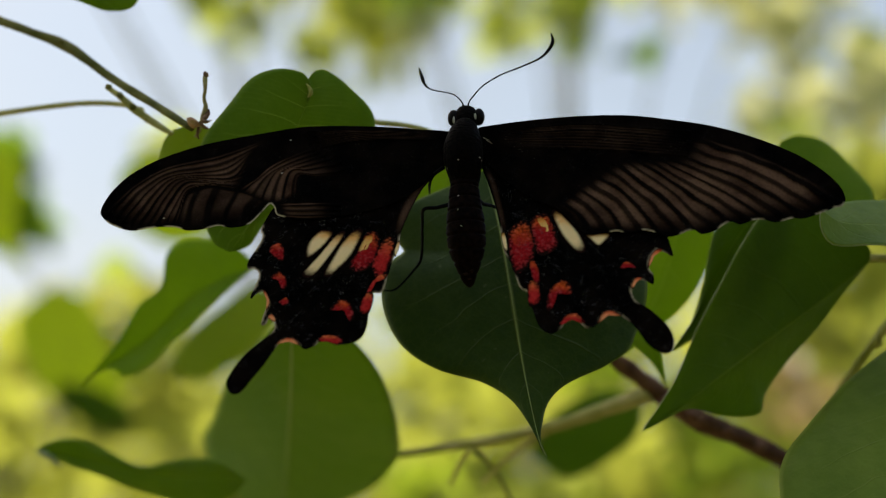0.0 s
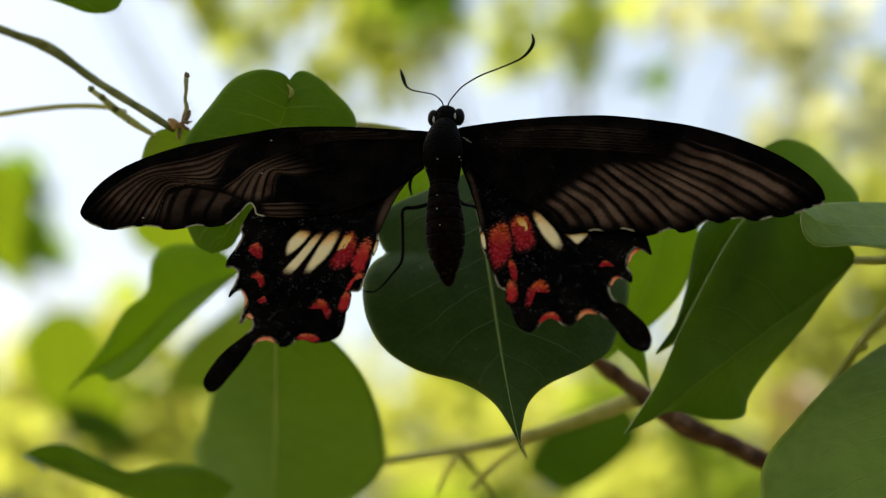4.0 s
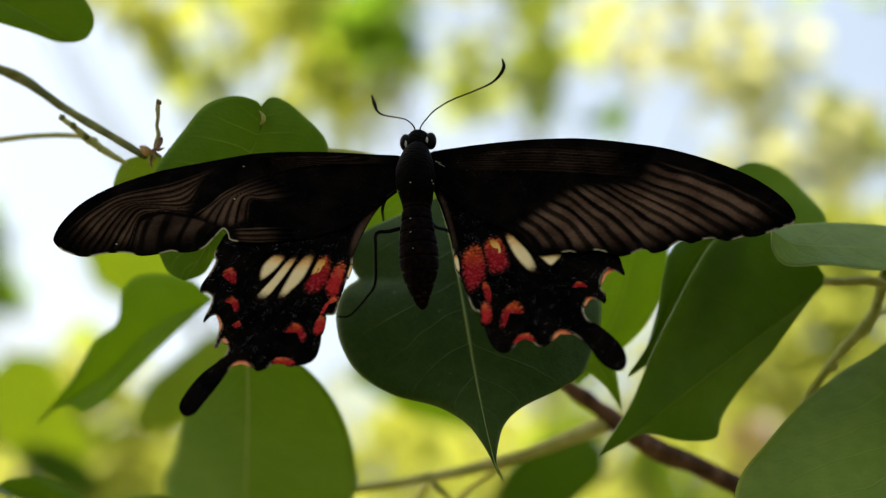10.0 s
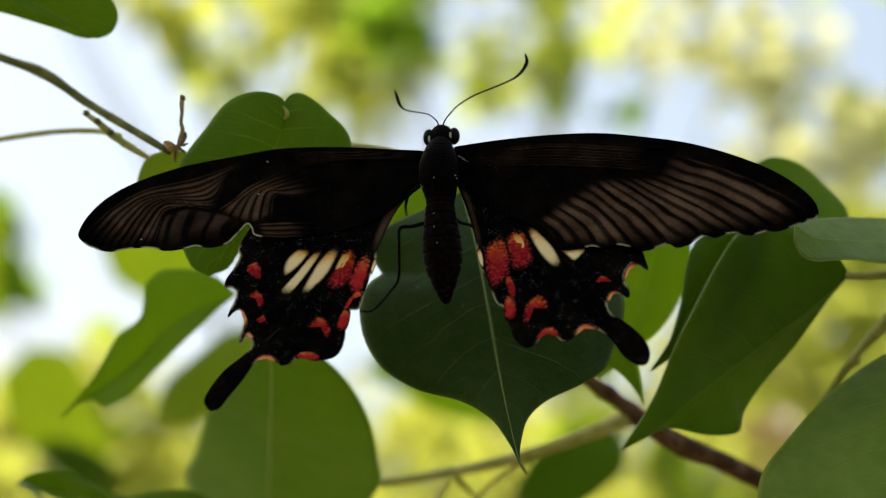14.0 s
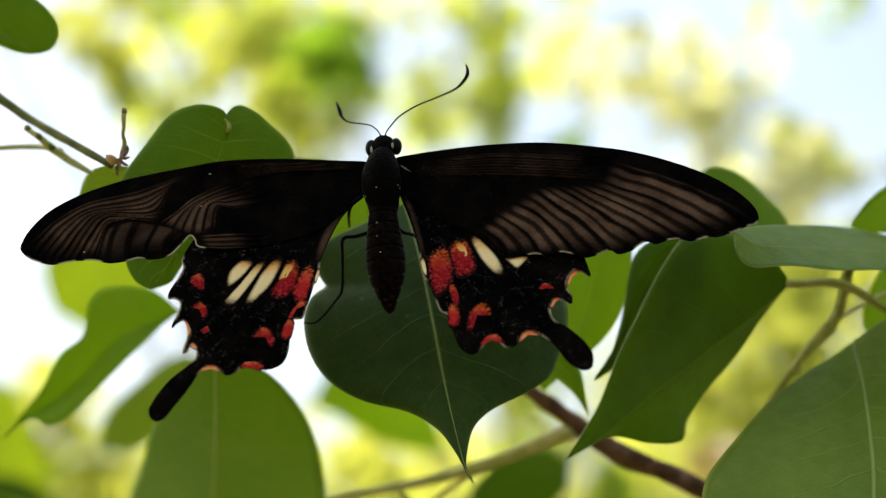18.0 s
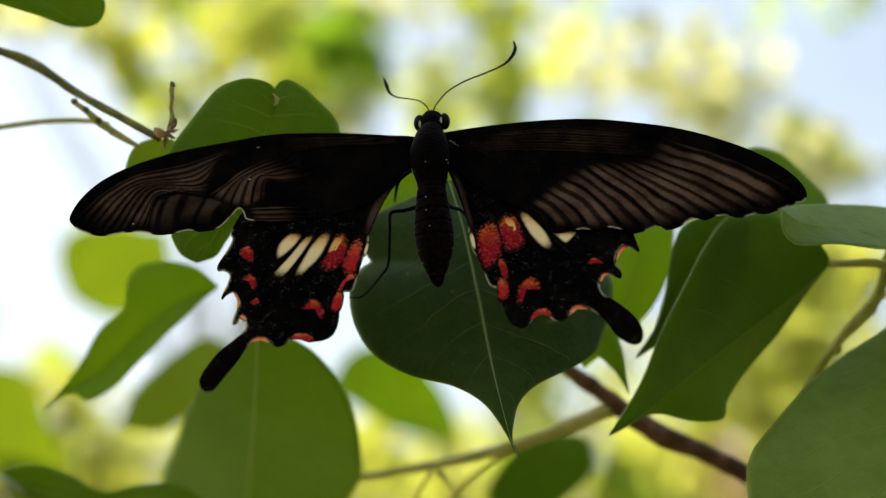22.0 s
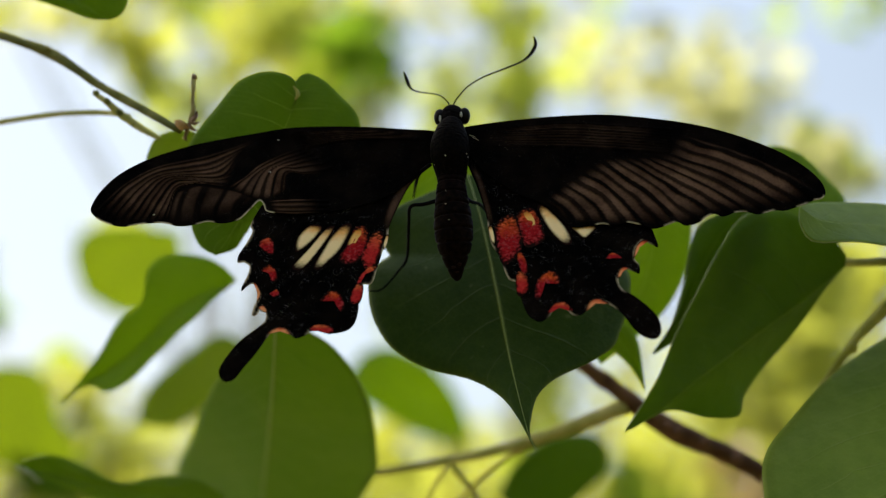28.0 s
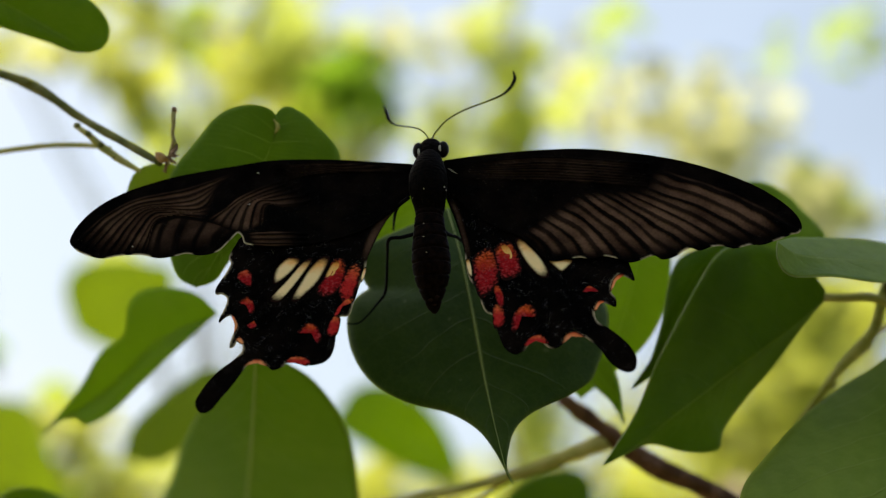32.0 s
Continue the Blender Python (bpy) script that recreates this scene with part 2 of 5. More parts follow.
def spot_material(name, inner, tip, edge_black, flecks=0.1):
    """Coloured scales, another hue towards the upper end of the spot, thinning out into black ones at its border."""
    m = Nodes(name)
    obj = m.here()
    e = m.attribute("inside")
    n, g = m.noise(2600.0, 2.0, 0, obj), m.noise(700.0, 3.0, 0, obj)
    up = m.ramp(m.math('ADD', m.attribute("tip"), m.math('MULTIPLY', m.math('SUBTRACT', g, 0.5), 0.5)), 0.50, 1.0)
    col = m.mix(up, inner, tip)
    col = m.mix(m.math('MULTIPLY', m.ramp(n, 0.52, 0.68), flecks), col, m.mix(0.16, col, (0.80, 0.42, 0.40)))
    col = m.mix(m.math('MULTIPLY', m.ramp(m.noise(4200.0, 1.0, 0, obj), 0.52, 0.68), flecks), col, (0.03, 0.006, 0.006))
    keep = m.ramp(m.math('ADD', e, m.math('MULTIPLY', m.math('SUBTRACT', n, 0.5), edge_black)), 0.16, 0.95)
    col = m.mix(keep, (0.012, 0.004, 0.003), col)
    m.set(Base_Color=col, Roughness=0.7, Normal=m.bump(n, 0.3, 0.00008))
    m.put(m.bsdf.inputs["Specular IOR Level"], 0.02)
    return m.mat


def plain_material(name, a, b, scale, rough, bump=0.3, depth=0.0002, shine=0.5):
    m = Nodes(name)
    n = m.noise(scale, 4.0, 0, m.here())
    m.set(Base_Color=m.mix(m.ramp(n, 0.3, 0.7), a, b), Roughness=rough, Normal=m.bump(n, bump, depth))
    m.put(m.bsdf.inputs["Specular IOR Level"], shine)
    return m.mat


WING = wing_material()
CREAM = spot_material("cream_scales", (0.98, 0.68, 0.34), (0.90, 0.38, 0.08), 0.35, 0.02)
AMBER = spot_material("amber_scales", (0.84, 0.46, 0.13), (0.78, 0.25, 0.035), 0.4)
CORAL = spot_material("coral_scales", (0.86, 0.30, 0.12), (0.80, 0.11, 0.03), 0.4)
RED = spot_material("red_scales", (0.33, 0.008, 0.011), (0.78, 0.105, 0.015), 1.7, 0.45)
ORANGE = spot_material("orange_scales", (0.50, 0.020, 0.018), (0.80, 0.15, 0.040), 1.9, 0.25)
FUR = plain_material("black_fur", (0.0004, 0.0003, 0.0002), (0.0034, 0.0019, 0.0012), 2600.0, 0.6, 0.7, 0.00012, 0.02)
HORN = plain_material("black_horn", (0.001, 0.001, 0.001), (0.004, 0.003, 0.003), 900.0, 0.6, 0.3, 0.0002, 0.04)
EYE = plain_material("dark_eye", (0.004, 0.003, 0.003), (0.008, 0.006, 0.005), 2500.0, 0.3, 0.2, 0.00005, 0.07)
BELLY = plain_material("brown_abdomen", (0.0016, 0.0008, 0.0006), (0.0080, 0.0036, 0.0025), 1400.0, 0.55, 0.5, 0.0002, 0.015)
BROWN_HAIR = plain_material("brown_hair", (0.005, 0.003, 0.002), (0.020, 0.012, 0.007), 900.0, 0.7, 0.3, 0.0002, 0.05)
RUSTY = plain_material("rust_brown_scales", (0.008, 0.003, 0.002), (0.018, 0.007, 0.004), 1800.0, 0.6, 0.4, 0.0001, 0.05)
PALE_HAIR = plain_material("pale_hair", (0.40, 0.35, 0.28), (0.55, 0.50, 0.42), 900.0, 0.7)


def tree_leaf_material(name, lo, hi, glow, share):
    """Leaves of the trees behind: each leaf has its own shade of green."""
    m = Nodes(name)
    r = m.add("ShaderNodeNewGeometry", 8)
    col = m.mix(r, lo, hi)
    m.set(Base_Color=col, Roughness=0.45)
    tr = m.add("ShaderNodeBsdfTranslucent", 0, None, i0=m.mix(0.8, col, glow))
    mixed = m.add("ShaderNodeMixShader", 0, None, i0=share, i1=m.bsdf.outputs[0], i2=tr)
    m.tree.links.new(mixed, m.out.inputs[0])
    return m.mat


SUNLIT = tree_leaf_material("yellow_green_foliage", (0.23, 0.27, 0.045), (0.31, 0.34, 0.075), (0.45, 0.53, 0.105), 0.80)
YELLOW = tree_leaf_material("yellow_foliage", (0.225, 0.25, 0.038), (0.295, 0.315, 0.060), (0.47, 0.51, 0.083), 0.80)
PALE = tree_leaf_material("pale_yellow_foliage", (0.34, 0.35, 0.15), (0.42, 0.42, 0.20), (0.56, 0.58, 0.27), 0.78)
OLIVE = tree_leaf_material("olive_foliage", (0.08, 0.10, 0.015), (0.12, 0.13, 0.02), (0.30, 0.33, 0.04), 0.6)
TAN = tree_leaf_material("dry_tan_foliage", (0.26, 0.19, 0.09), (0.34, 0.26, 0.13), (0.44, 0.33, 0.15), 0.6)
MIDGREEN = tree_leaf_material("green_foliage", (0.12, 0.19, 0.025), (0.19, 0.26, 0.045), (0.44, 0.58, 0.05), 0.75)
DEEPGREEN = tree_leaf_material("deep_green_foliage", (0.07, 0.13, 0.012), (0.11, 0.18, 0.02), (0.18, 0.33, 0.022), 0.7)


# ---- mesh helpers ----
def spline(points, n):
    """n points evenly along a Catmull-Rom curve through the given points (any number of columns)."""
    p = np.array(points, float)
    p = np.vstack([2 * p[0] - p[1], p, 2 * p[-1] - p[-2]])
    k = np.linspace(0, 1, 14, endpoint=False)[:, None]
    out = []
    for a, b, c, d in zip(p, p[1:], p[2:], p[3:]):
        out.append(0.5 * (2 * b + (c - a) * k + (2 * a - 5 * b + 4 * c - d) * k ** 2 + (3 * b - a - 3 * c + d) * k ** 3))
    q = np.vstack([*out, p[-2:-1]])
    s = np.concatenate([[0], np.cumsum(np.linalg.norm(np.diff(q[:, :3], axis=0), axis=1))])
    return np.stack([np.interp(np.linspace(0, s[-1], n), s, q[:, j]) for j in range(q.shape[1])], 1)


def mesh_object(name, verts, faces, material, parent=None, label="", smooth=True):
    me = bpy.data.meshes.new(name)
    me.from_pydata([tuple(v) for v in verts], [], faces)
    for m in (material if isinstance(material, list) else [material]):
        me.materials.append(m)
    if smooth:
        me.polygons.foreach_set("use_smooth", [True] * len(me.polygons))
    ob = new(name, me)
    if parent:
        ob.parent = parent
        ob.matrix_parent_inverse = parent.matrix_world.inverted()
    if label:
        tagged(ob, label)
    return ob


def with_radius(points, radii):
    return [(*p, r) for p, r in zip(points, radii)]


def placed(points):
    return [at(*p) for p in points]


def tube(name, rows, material, parent, label="", sides=10, steps=40, rough=0.0, ends=True):
    """A round stem through rows of (right, up, away, radius), all in millimetres."""
    c = spline(rows, steps)
    verts, faces = [], []
    for i in range(steps):
        t = Vector(c[min(i + 1, steps - 1), :3] - c[max(i - 1, 0), :3]).normalized()
        x = t.cross(Vector((0, 0.3, 1)) if abs(t.z) < 0.9 else Vector((1, 0, 0))).normalized()
        y = t.cross(x)
        for j in range(sides):
            a = 2 * math.pi * j / sides
            r = max(c[i, 3], 0.02)
            w = Vector(c[i, :3])
            r *= 1 + rough * noise.noise((w + x * math.cos(a) * 2 + y * math.sin(a) * 2) * 0.35)
            verts.append(at(*(w + x * (r * math.cos(a)) + y * (r * math.sin(a)))))
    for i in range(steps - 1):
        for j in range(sides):
            k = (j + 1) % sides
            faces.append((i * sides + j, i * sides + k, (i + 1) * sides + k, (i + 1) * sides + j))
    if ends:
        faces += [tuple(range(sides))[::-1], tuple((steps - 1) * sides + j for j in range(sides))]
    return mesh_object(name, verts, faces, material, parent, label)


def blade(name, mid, left, right, material, parent, label="", bulge=0.0, fold=0.0, wave=0.0, thick=0.2, n=44, m=9, rib=0.0):
    """A leaf blade between its two margins and its midrib; bulge lifts each half, fold sets the margins back."""
    M, L, R = spline(mid, n), spline(left, n), spline(right, n)
    cols = 2 * m + 1
    front, uvs = [], []
    for i in range(n):
        for j in range(cols):
            t = (j - m) / m
            a = abs(t)
            p = M[i] + ((L if t < 0 else R)[i] - M[i]) * a
            s = i / (n - 1)
            env = math.sin(math.pi * min(max(s, 0.0), 1.0))
            d = -bulge * 4 * a * (1 - a) * env + fold * a ** 1.5 * env
            d += wave * a * a * env * math.sin(s * 17 + (2.1 if t < 0 else 0.4) + 1.3 * math.sin(s * 7))
            d += 0.35 * env * noise.noise(Vector(p) * 0.11)
            front.append((p[0], p[1], p[2] + d))
            uvs.append((s, 0.5 + t / 2))
    F = np.array(front).reshape(n, cols, 3)
    du, dv = np.gradient(F, axis=0), np.gradient(F, axis=1)
    N = np.cross(du, dv)
    ln = np.linalg.norm(N, axis=2, keepdims=True)
    N = np.where(ln > 1e-6, N / np.maximum(ln, 1e-6), np.array([0, 0, -1.0]))
    N *= np.where(N[..., 2:] > 0, -1, 1)
    back = F - N * thick
    verts = placed(F.reshape(-1, 3)) + placed(back.reshape(-1, 3))
    faces, off = [], n * cols
    rims = set()
    for i in range(n - 1):
        for j in range(cols - 1):
            q = (i * cols + j, i * cols + j + 1, (i + 1) * cols + j + 1, (i + 1) * cols + j)
            faces.append(q)
            faces.append(tuple(off + v for v in q[::-1]))
        for j in (0, cols - 1):
            a, b = i * cols + j, (i + 1) * cols + j
            rims.add(len(faces))
            faces.append((a, b, off + b, off + a) if j == 0 else (b, a, off + a, off + b))
    ob = mesh_object(name, verts, faces, [material, RIM], parent, label)
    me = ob.data
    lay = me.uv_layers.new(name="blade")
    for poly in me.polygons:
        if poly.index in rims:
            poly.material_index = 1
        for li in poly.loop_indices:
            lay.data[li].uv = uvs[me.loops[li].vertex_index % off]
    if rib:
        c = [(M[i][0], M[i][1], F[i, m, 2] - 0.05, max(0.05, rib * (1 - 0.7 * i / (n - 1)))) for i in range(0, n, 3)]
        tube("midrib", c, MIDRIB, ob, "pale raised midrib", 6, 36)
    return ob


# ---- ground ----
def ground():
    m = Nodes("leaf_litter")
    obj = m.here()
    n = m.noise(2.0, 6.0, 0, obj)
    k = m.noise(40.0, 4.0, 0, obj)
    m.set(Base_Color=m.mix(m.ramp(n, 0.4, 0.65), m.mix(k, (0.10, 0.075, 0.045), (0.20, 0.16, 0.09)), m.mix(k, (0.04, 0.07, 0.015), (0.09, 0.13, 0.03))),
          Roughness=0.9, Normal=m.bump(k, 0.8, 0.03))
    c, verts, faces = 40, [], []
    g = np.sign(np.linspace(-1, 1, c)) * np.abs(np.linspace(-1, 1, c)) ** 3 * 900
    for y in g:
        for x in g:
            verts.append((x, y, 0.05 * noise.noise(Vector((x * 0.3, y * 0.3, 0))) * min(1.0, (abs(x) + abs(y)) / 2)))
    for i in range(c - 1):
        for j in range(c - 1):
            faces.append((i * c + j, i * c + j + 1, (i + 1) * c + j + 1, (i + 1) * c + j))
    tagged(mesh_object("ground", verts, faces, m.mat), "grassy ground strewn with dry leaves", "ground", kind="structure")


ground()

# ---- the trees behind ----
rng = np.random.default_rng(7)


def leaf_cloud(name, clumps, material, parent, length, label=""):
    """Many small folded leaves, joined, in round clumps (right, up, away, radius, count) in metres."""
    verts, faces = [], []
    for u, v, d, r, count in clumps:
        for _ in range(count):
            q = rng.normal(size=3)
            q *= r * rng.random() ** 0.42 / np.linalg.norm(q)
            q[1] *= 4.5
            c = VIEW @ Vector((u + q[0], d + q[1], v + q[2]))
            size = length * rng.uniform(0.6, 1.25)
            e = Euler((rng.uniform(-1.2, 0.6), rng.uniform(-0.7, 0.7), rng.uniform(0, 6.28))).to_matrix()
            shape = ((0, 0, 0), (0.26, 0.3, 0.07), (0.22, 0.65, 0.05), (0, 1, -0.08), (-0.22, 0.65, 0.05), (-0.26, 0.3, 0.07), (0, 0.45, 0))
            k = len(verts)
            verts += [c + e @ (Vector((s[0], s[1] - 0.45, s[2])) * size) for s in shape]
            faces += [(k, k + 1, k + 6), (k + 1, k + 2, k + 6), (k + 2, k + 3, k + 6), (k + 3, k + 4, k + 6), (k + 4, k + 5, k + 6), (k + 5, k, k + 6)]
    return mesh_object(name, verts, faces, material, parent, label, smooth=False)


def limb(name, a, b, r0, r1, parent, bend=0.05):
    """A tapered, slightly crooked limb between two points of the world."""
    a, b = Vector(a), Vector(b)
    n, sides, verts, faces = 12, 9, [], []
    t = (b - a).normalized()
    x = t.cross(Vector((0.3, 1, 0.2))).normalized()
    y = t.cross(x)
    for i in range(n):
        s = i / (n - 1)
        c = a.lerp(b, s) + (x * noise.noise(a + t * s * 3) + y * noise.noise(b + t * s * 3)) * bend * math.sin(math.pi * s)
        r = r0 + (r1 - r0) * s
        for j in range(sides):
            w = 2 * math.pi * j / sides
            verts.append(c + x * (r * math.cos(w)) + y * (r * math.sin(w)))
    for i in range(n - 1):
        for j in range(sides):
            k = (j + 1) % sides
            faces.append((i * sides + j, i * sides + k, (i + 1) * sides + k, (i + 1) * sides + j))
    faces += [tuple(range(sides))[::-1], tuple((n - 1) * sides + j for j in range(sides))]
    return mesh_object(name, verts, faces, TRUNK_BARK, parent)


def tree(base, label, crown, clumps, length, height=2.9):
    """A tree: trunk on the ground, a limb to each of its larger clumps, and foliage in one to three greens."""
    root = tagged(new("tree"), label, "tree", group="trees behind the shrub")
    root.matrix_world = pose(*base)
    bpy.context.view_layer.update()
    top = Vector(base) + Vector((0.05, 0.05, height))
    local = VIEW.inverted() @ top
    leaf_cloud("crown", [(local.x + a, local.z + b, local.y + c, 0.3, 5) for a, b, c in ((0, 0.1, 0), (-0.25, -0.02, 0.2), (0.28, 0.0, 0.1), (0.05, 0.3, 0.15), (0.35, 0.25, 0.5), (0.1, 0.5, 0.55), (-0.15, 0.35, 0.6), (0.5, 0.05, 0.6))], MIDGREEN, root, length * 2.2, "green top of the crown")
    limb("trunk", base, top, 0.012, 0.005, root, 0.2)
    for material, rows in clumps:
        leaf_cloud("crown", rows, material, root, length, crown)
        for u, v, d, r, count in rows[::7]:
            c = VIEW @ Vector((u, d, v))
            s = min(max(c.z - 0.5, 0.6), height - 0.1) / height
            limb("branch", Vector(base).lerp(top, s), c, 0.004, 0.0015, root)
    return root


def seen(x, y, d, r, count):
    """A clump by its bearing: thousandths of the distance to the right and up, distance, breadth in thousandths."""
    return (x * d / 1000, y * d / 1000, d, r * d / 1000, count)

# Foliage a metre and a half to three metres off, in the sun.
tree((-0.22, 2.35, 0), "slim tree with thin sunlit yellow-green leaves", "thin sunlit yellow-green crown", [
    (YELLOW, [seen(-193, 121, 2.1, 12, 5), seen(-174, 121, 2.1, 12, 5), seen(-131, 117, 2, 22, 20), seen(-131, 140, 2, 22, 20), seen(-78, 106, 2.1, 24, 25), seen(-78, 130, 2.1, 24, 25), seen(-132, 123, 2, 28, 12), seen(-127, 101, 2, 16, 7), seen(-42, 73, 2, 20, 12), seen(-61, 101, 2, 22, 10), seen(-93, 103, 2, 24, 9), seen(-30, 67, 2, 26, 35), seen(-192, -74, 1.8, 21, 45), seen(-214, -123, 1.8, 15, 19), seen(-145, -109, 1.8, 18, 28), seen(-162, -150, 1.8, 12, 9), seen(-140, -150, 1.8, 12, 9), seen(-118, -150, 1.8, 12, 9), seen(-199, -150, 1.8, 9, 5), seen(-185, -150, 1.8, 9, 5), seen(-101, 119, 2.8, 24, 29), seen(-77, 119, 2.8, 24, 29), seen(-72, 88, 2.8, 16, 13), seen(-47, 88, 2.8, 16, 13), seen(-179, -65, 1.8, 18, 23), seen(-152, -65, 1.8, 18, 23), seen(-181, -81, 1.8, 15, 16)]),
    (SUNLIT, [seen(-54, 109, 2, 24, 23), seen(-54, 139, 2, 24, 23), seen(-80, 140, 2.1, 16, 8), seen(-55, 140, 2.1, 16, 8), seen(-35, 129, 2, 12, 6), seen(-126, 87, 2, 16, 6), seen(-110, 87, 2, 16, 6), seen(-113, 77, 2, 16, 12), seen(-97, 77, 2, 16, 12), seen(-59, 57, 2, 22, 23), seen(-51, 73, 2, 18, 10), seen(-140, 6, 1.8, 15, 12), seen(-132, -79, 1.8, 15, 18), seen(-43, 114, 2.8, 31, 48), seen(-119, 101, 2.8, 18, 15)]),
    (PALE, [seen(-180, 114, 2.1, 12, 3), seen(-164, 114, 2.1, 12, 3)]),
    (MIDGREEN, [seen(-102, 123, 1.75, 7, 4), seen(-102, 134, 1.75, 7, 4), seen(-102, 144, 1.75, 7, 4), seen(-44, 91, 1.9, 12, 13), seen(-186, -49, 1.9, 11, 3), seen(-170, -49, 1.9, 11, 3), seen(-159, -95, 1.8, 12, 9)]),
    (DEEPGREEN, [seen(-216, -24, 1.6, 10, 14), seen(-216, -8, 1.6, 10, 14), seen(-216, 8, 1.6, 10, 14)]),
    (OLIVE, [seen(-211, -93, 1.7, 12, 5), seen(-182, -114, 1.7, 11, 4), seen(-163, -114, 1.7, 11, 4), seen(-219, -150, 1.7, 8, 3), seen(-203, -150, 1.7, 8, 3)])], 0.046)
tree((0.14, 2.7, 0), "tree with thin light green foliage against the sky", "light green crown with sky between the leaves", [
    (YELLOW, [seen(-12, -100, 1.9, 15, 16), seen(-6, -121, 1.9, 12, 6), seen(-10, 116, 2.8, 20, 16), seen(-8, -80, 1.9, 9, 6), seen(8, -80, 1.9, 9, 6), seen(24, -80, 1.9, 9, 6)]),
    (SUNLIT, [seen(45, 121, 2.1, 14, 10), seen(45, 140, 2.1, 14, 10), seen(46, 90, 2.1, 13, 10), seen(46, 106, 2.1, 13, 10), seen(11, 75, 2.1, 12, 7), seen(26, 75, 2.1, 12, 7), seen(54, 72, 2.1, 16, 10), seen(54, 88, 2.1, 16, 10), seen(82, 99, 2.2, 16, 8), seen(15, 103, 2.1, 20, 9), seen(21, 76, 2.1, 22, 17), seen(54, 92, 2.1, 13, 9), seen(54, 114, 2.1, 13, 9), seen(189, 53, 2.3, 20, 14), seen(5, -146, 1.9, 12, 8), seen(21, -146, 1.9, 12, 8), seen(41, -148, 1.9, 12, 10), seen(60, -148, 1.9, 12, 10), seen(67, -60, 1.9, 18, 23), seen(-9, -31, 1.9, 12, 5)]),
    (PALE, [seen(17, 125, 2.3, 20, 12), seen(-13, 128, 2.3, 10, 3), seen(-2, 128, 2.3, 10, 3), seen(77, 101, 2.4, 16, 9), seen(94, 101, 2.4, 16, 9), seen(69, 93, 2.4, 16, 6), seen(118, 102, 2.5, 20, 7), seen(138, 86, 2.4, 20, 16), seen(159, 86, 2.4, 20, 16), seen(191, 64, 2.4, 9, 8), seen(205, 64, 2.4, 9, 8), seen(217, 43, 2.4, 9, 7), seen(231, 43, 2.4, 9, 7), seen(86, 82, 2.4, 12, 4), seen(102, 82, 2.4, 12, 4), seen(80, 132, 2.5, 16, 4), seen(118, 84, 2.4, 18, 10), seen(137, 84, 2.4, 18, 10), seen(194, 37, 2.4, 8, 6), seen(208, 37, 2.4, 8, 6), seen(134, 101, 2.4, 28, 22), seen(175, 84, 2.4, 24, 17), seen(202, 41, 2.3, 18, 46), seen(101, 114, 2.4, 12, 3), seen(114, 114, 2.4, 12, 3), seen(152, 34, 2.2, 24, 26), seen(184, 34, 2.2, 24, 26), seen(144, 74, 2.3, 20, 21), seen(164, 74, 2.3, 20, 21)]),
    (MIDGREEN, [seen(-23, 84, 1.8, 8, 5), seen(-9, 84, 1.8, 8, 5), seen(102, 124, 2.3, 10, 4), seen(102, 140, 2.3, 10, 4), seen(184, 127, 2.5, 12, 6), seen(220, 129, 2.5, 15, 10), seen(54, 65, 2.1, 8, 7), seen(54, 82, 2.1, 8, 7), seen(-29, -149, 1.8, 12, 9), seen(-10, -149, 1.8, 12, 9), seen(59, -93, 1.8, 12, 9), seen(75, -93, 1.8, 12, 9)]),
    (DEEPGREEN, [seen(-22, 104, 1.7, 19, 51), seen(88, 61, 1.9, 7, 6)])], 0.046)
tree((0.72, 2.2, 0), "tree with dense bright yellow-green sunlit foliage", "dense sunlit yellow-green crown", [
    (YELLOW, [seen(81, -140, 1.9, 18, 25), seen(183, -71, 1.9, 18, 34), seen(196, -49, 1.9, 12, 12), seen(196, -33, 1.9, 12, 12), seen(156, -65, 1.9, 18, 25), seen(181, -18, 2.5, 18, 39), seen(181, 6, 2.5, 18, 39), seen(201, 12, 2.5, 12, 13), seen(217, 12, 2.5, 12, 13), seen(159, -44, 2.5, 18, 29), seen(184, -26, 1.9, 27, 76), seen(209, -4, 1.9, 21, 42)]),
    (SUNLIT, [seen(193, 5, 2.1, 15, 13), seen(135, 25, 2, 12, 4), seen(151, 25, 2, 12, 4)]),
    (MIDGREEN, [seen(124, -136, 1.7, 26, 81), seen(105, -109, 1.8, 12, 11), seen(170, -128, 1.8, 15, 13)]),
    (OLIVE, [seen(166, -61, 1.6, 8, 3), seen(180, -61, 1.6, 8, 3)]),
    (TAN, [seen(164, -101, 1.9, 17, 24), seen(146, -123, 1.9, 12, 11)])], 0.046)


def hedge():
    """A belt of sunlit bushes some eight metres off."""
    rows = []
    for k in range(46):
        u = -4.2 + 8.4 * (k + rng.random()) / 46
        top = -0.34 + 0.14 * noise.noise(Vector((u * 0.9, 3, 0))) + 0.40 * min(max((u - 0.6) / 0.5, 0.0), 1.0)
        for v in np.arange(-1.9, top, 0.36):
            rows.append((u, v - 0.45, 8.0 + rng.uniform(-0.8, 0.8), 0.36, 110))
    ob = leaf_cloud("hedge", rows, YELLOW, None, 0.15)
    tagged(ob, "hedge of sunlit yellow-green bushes across the distance", "hedge", kind="stuff")


hedge()


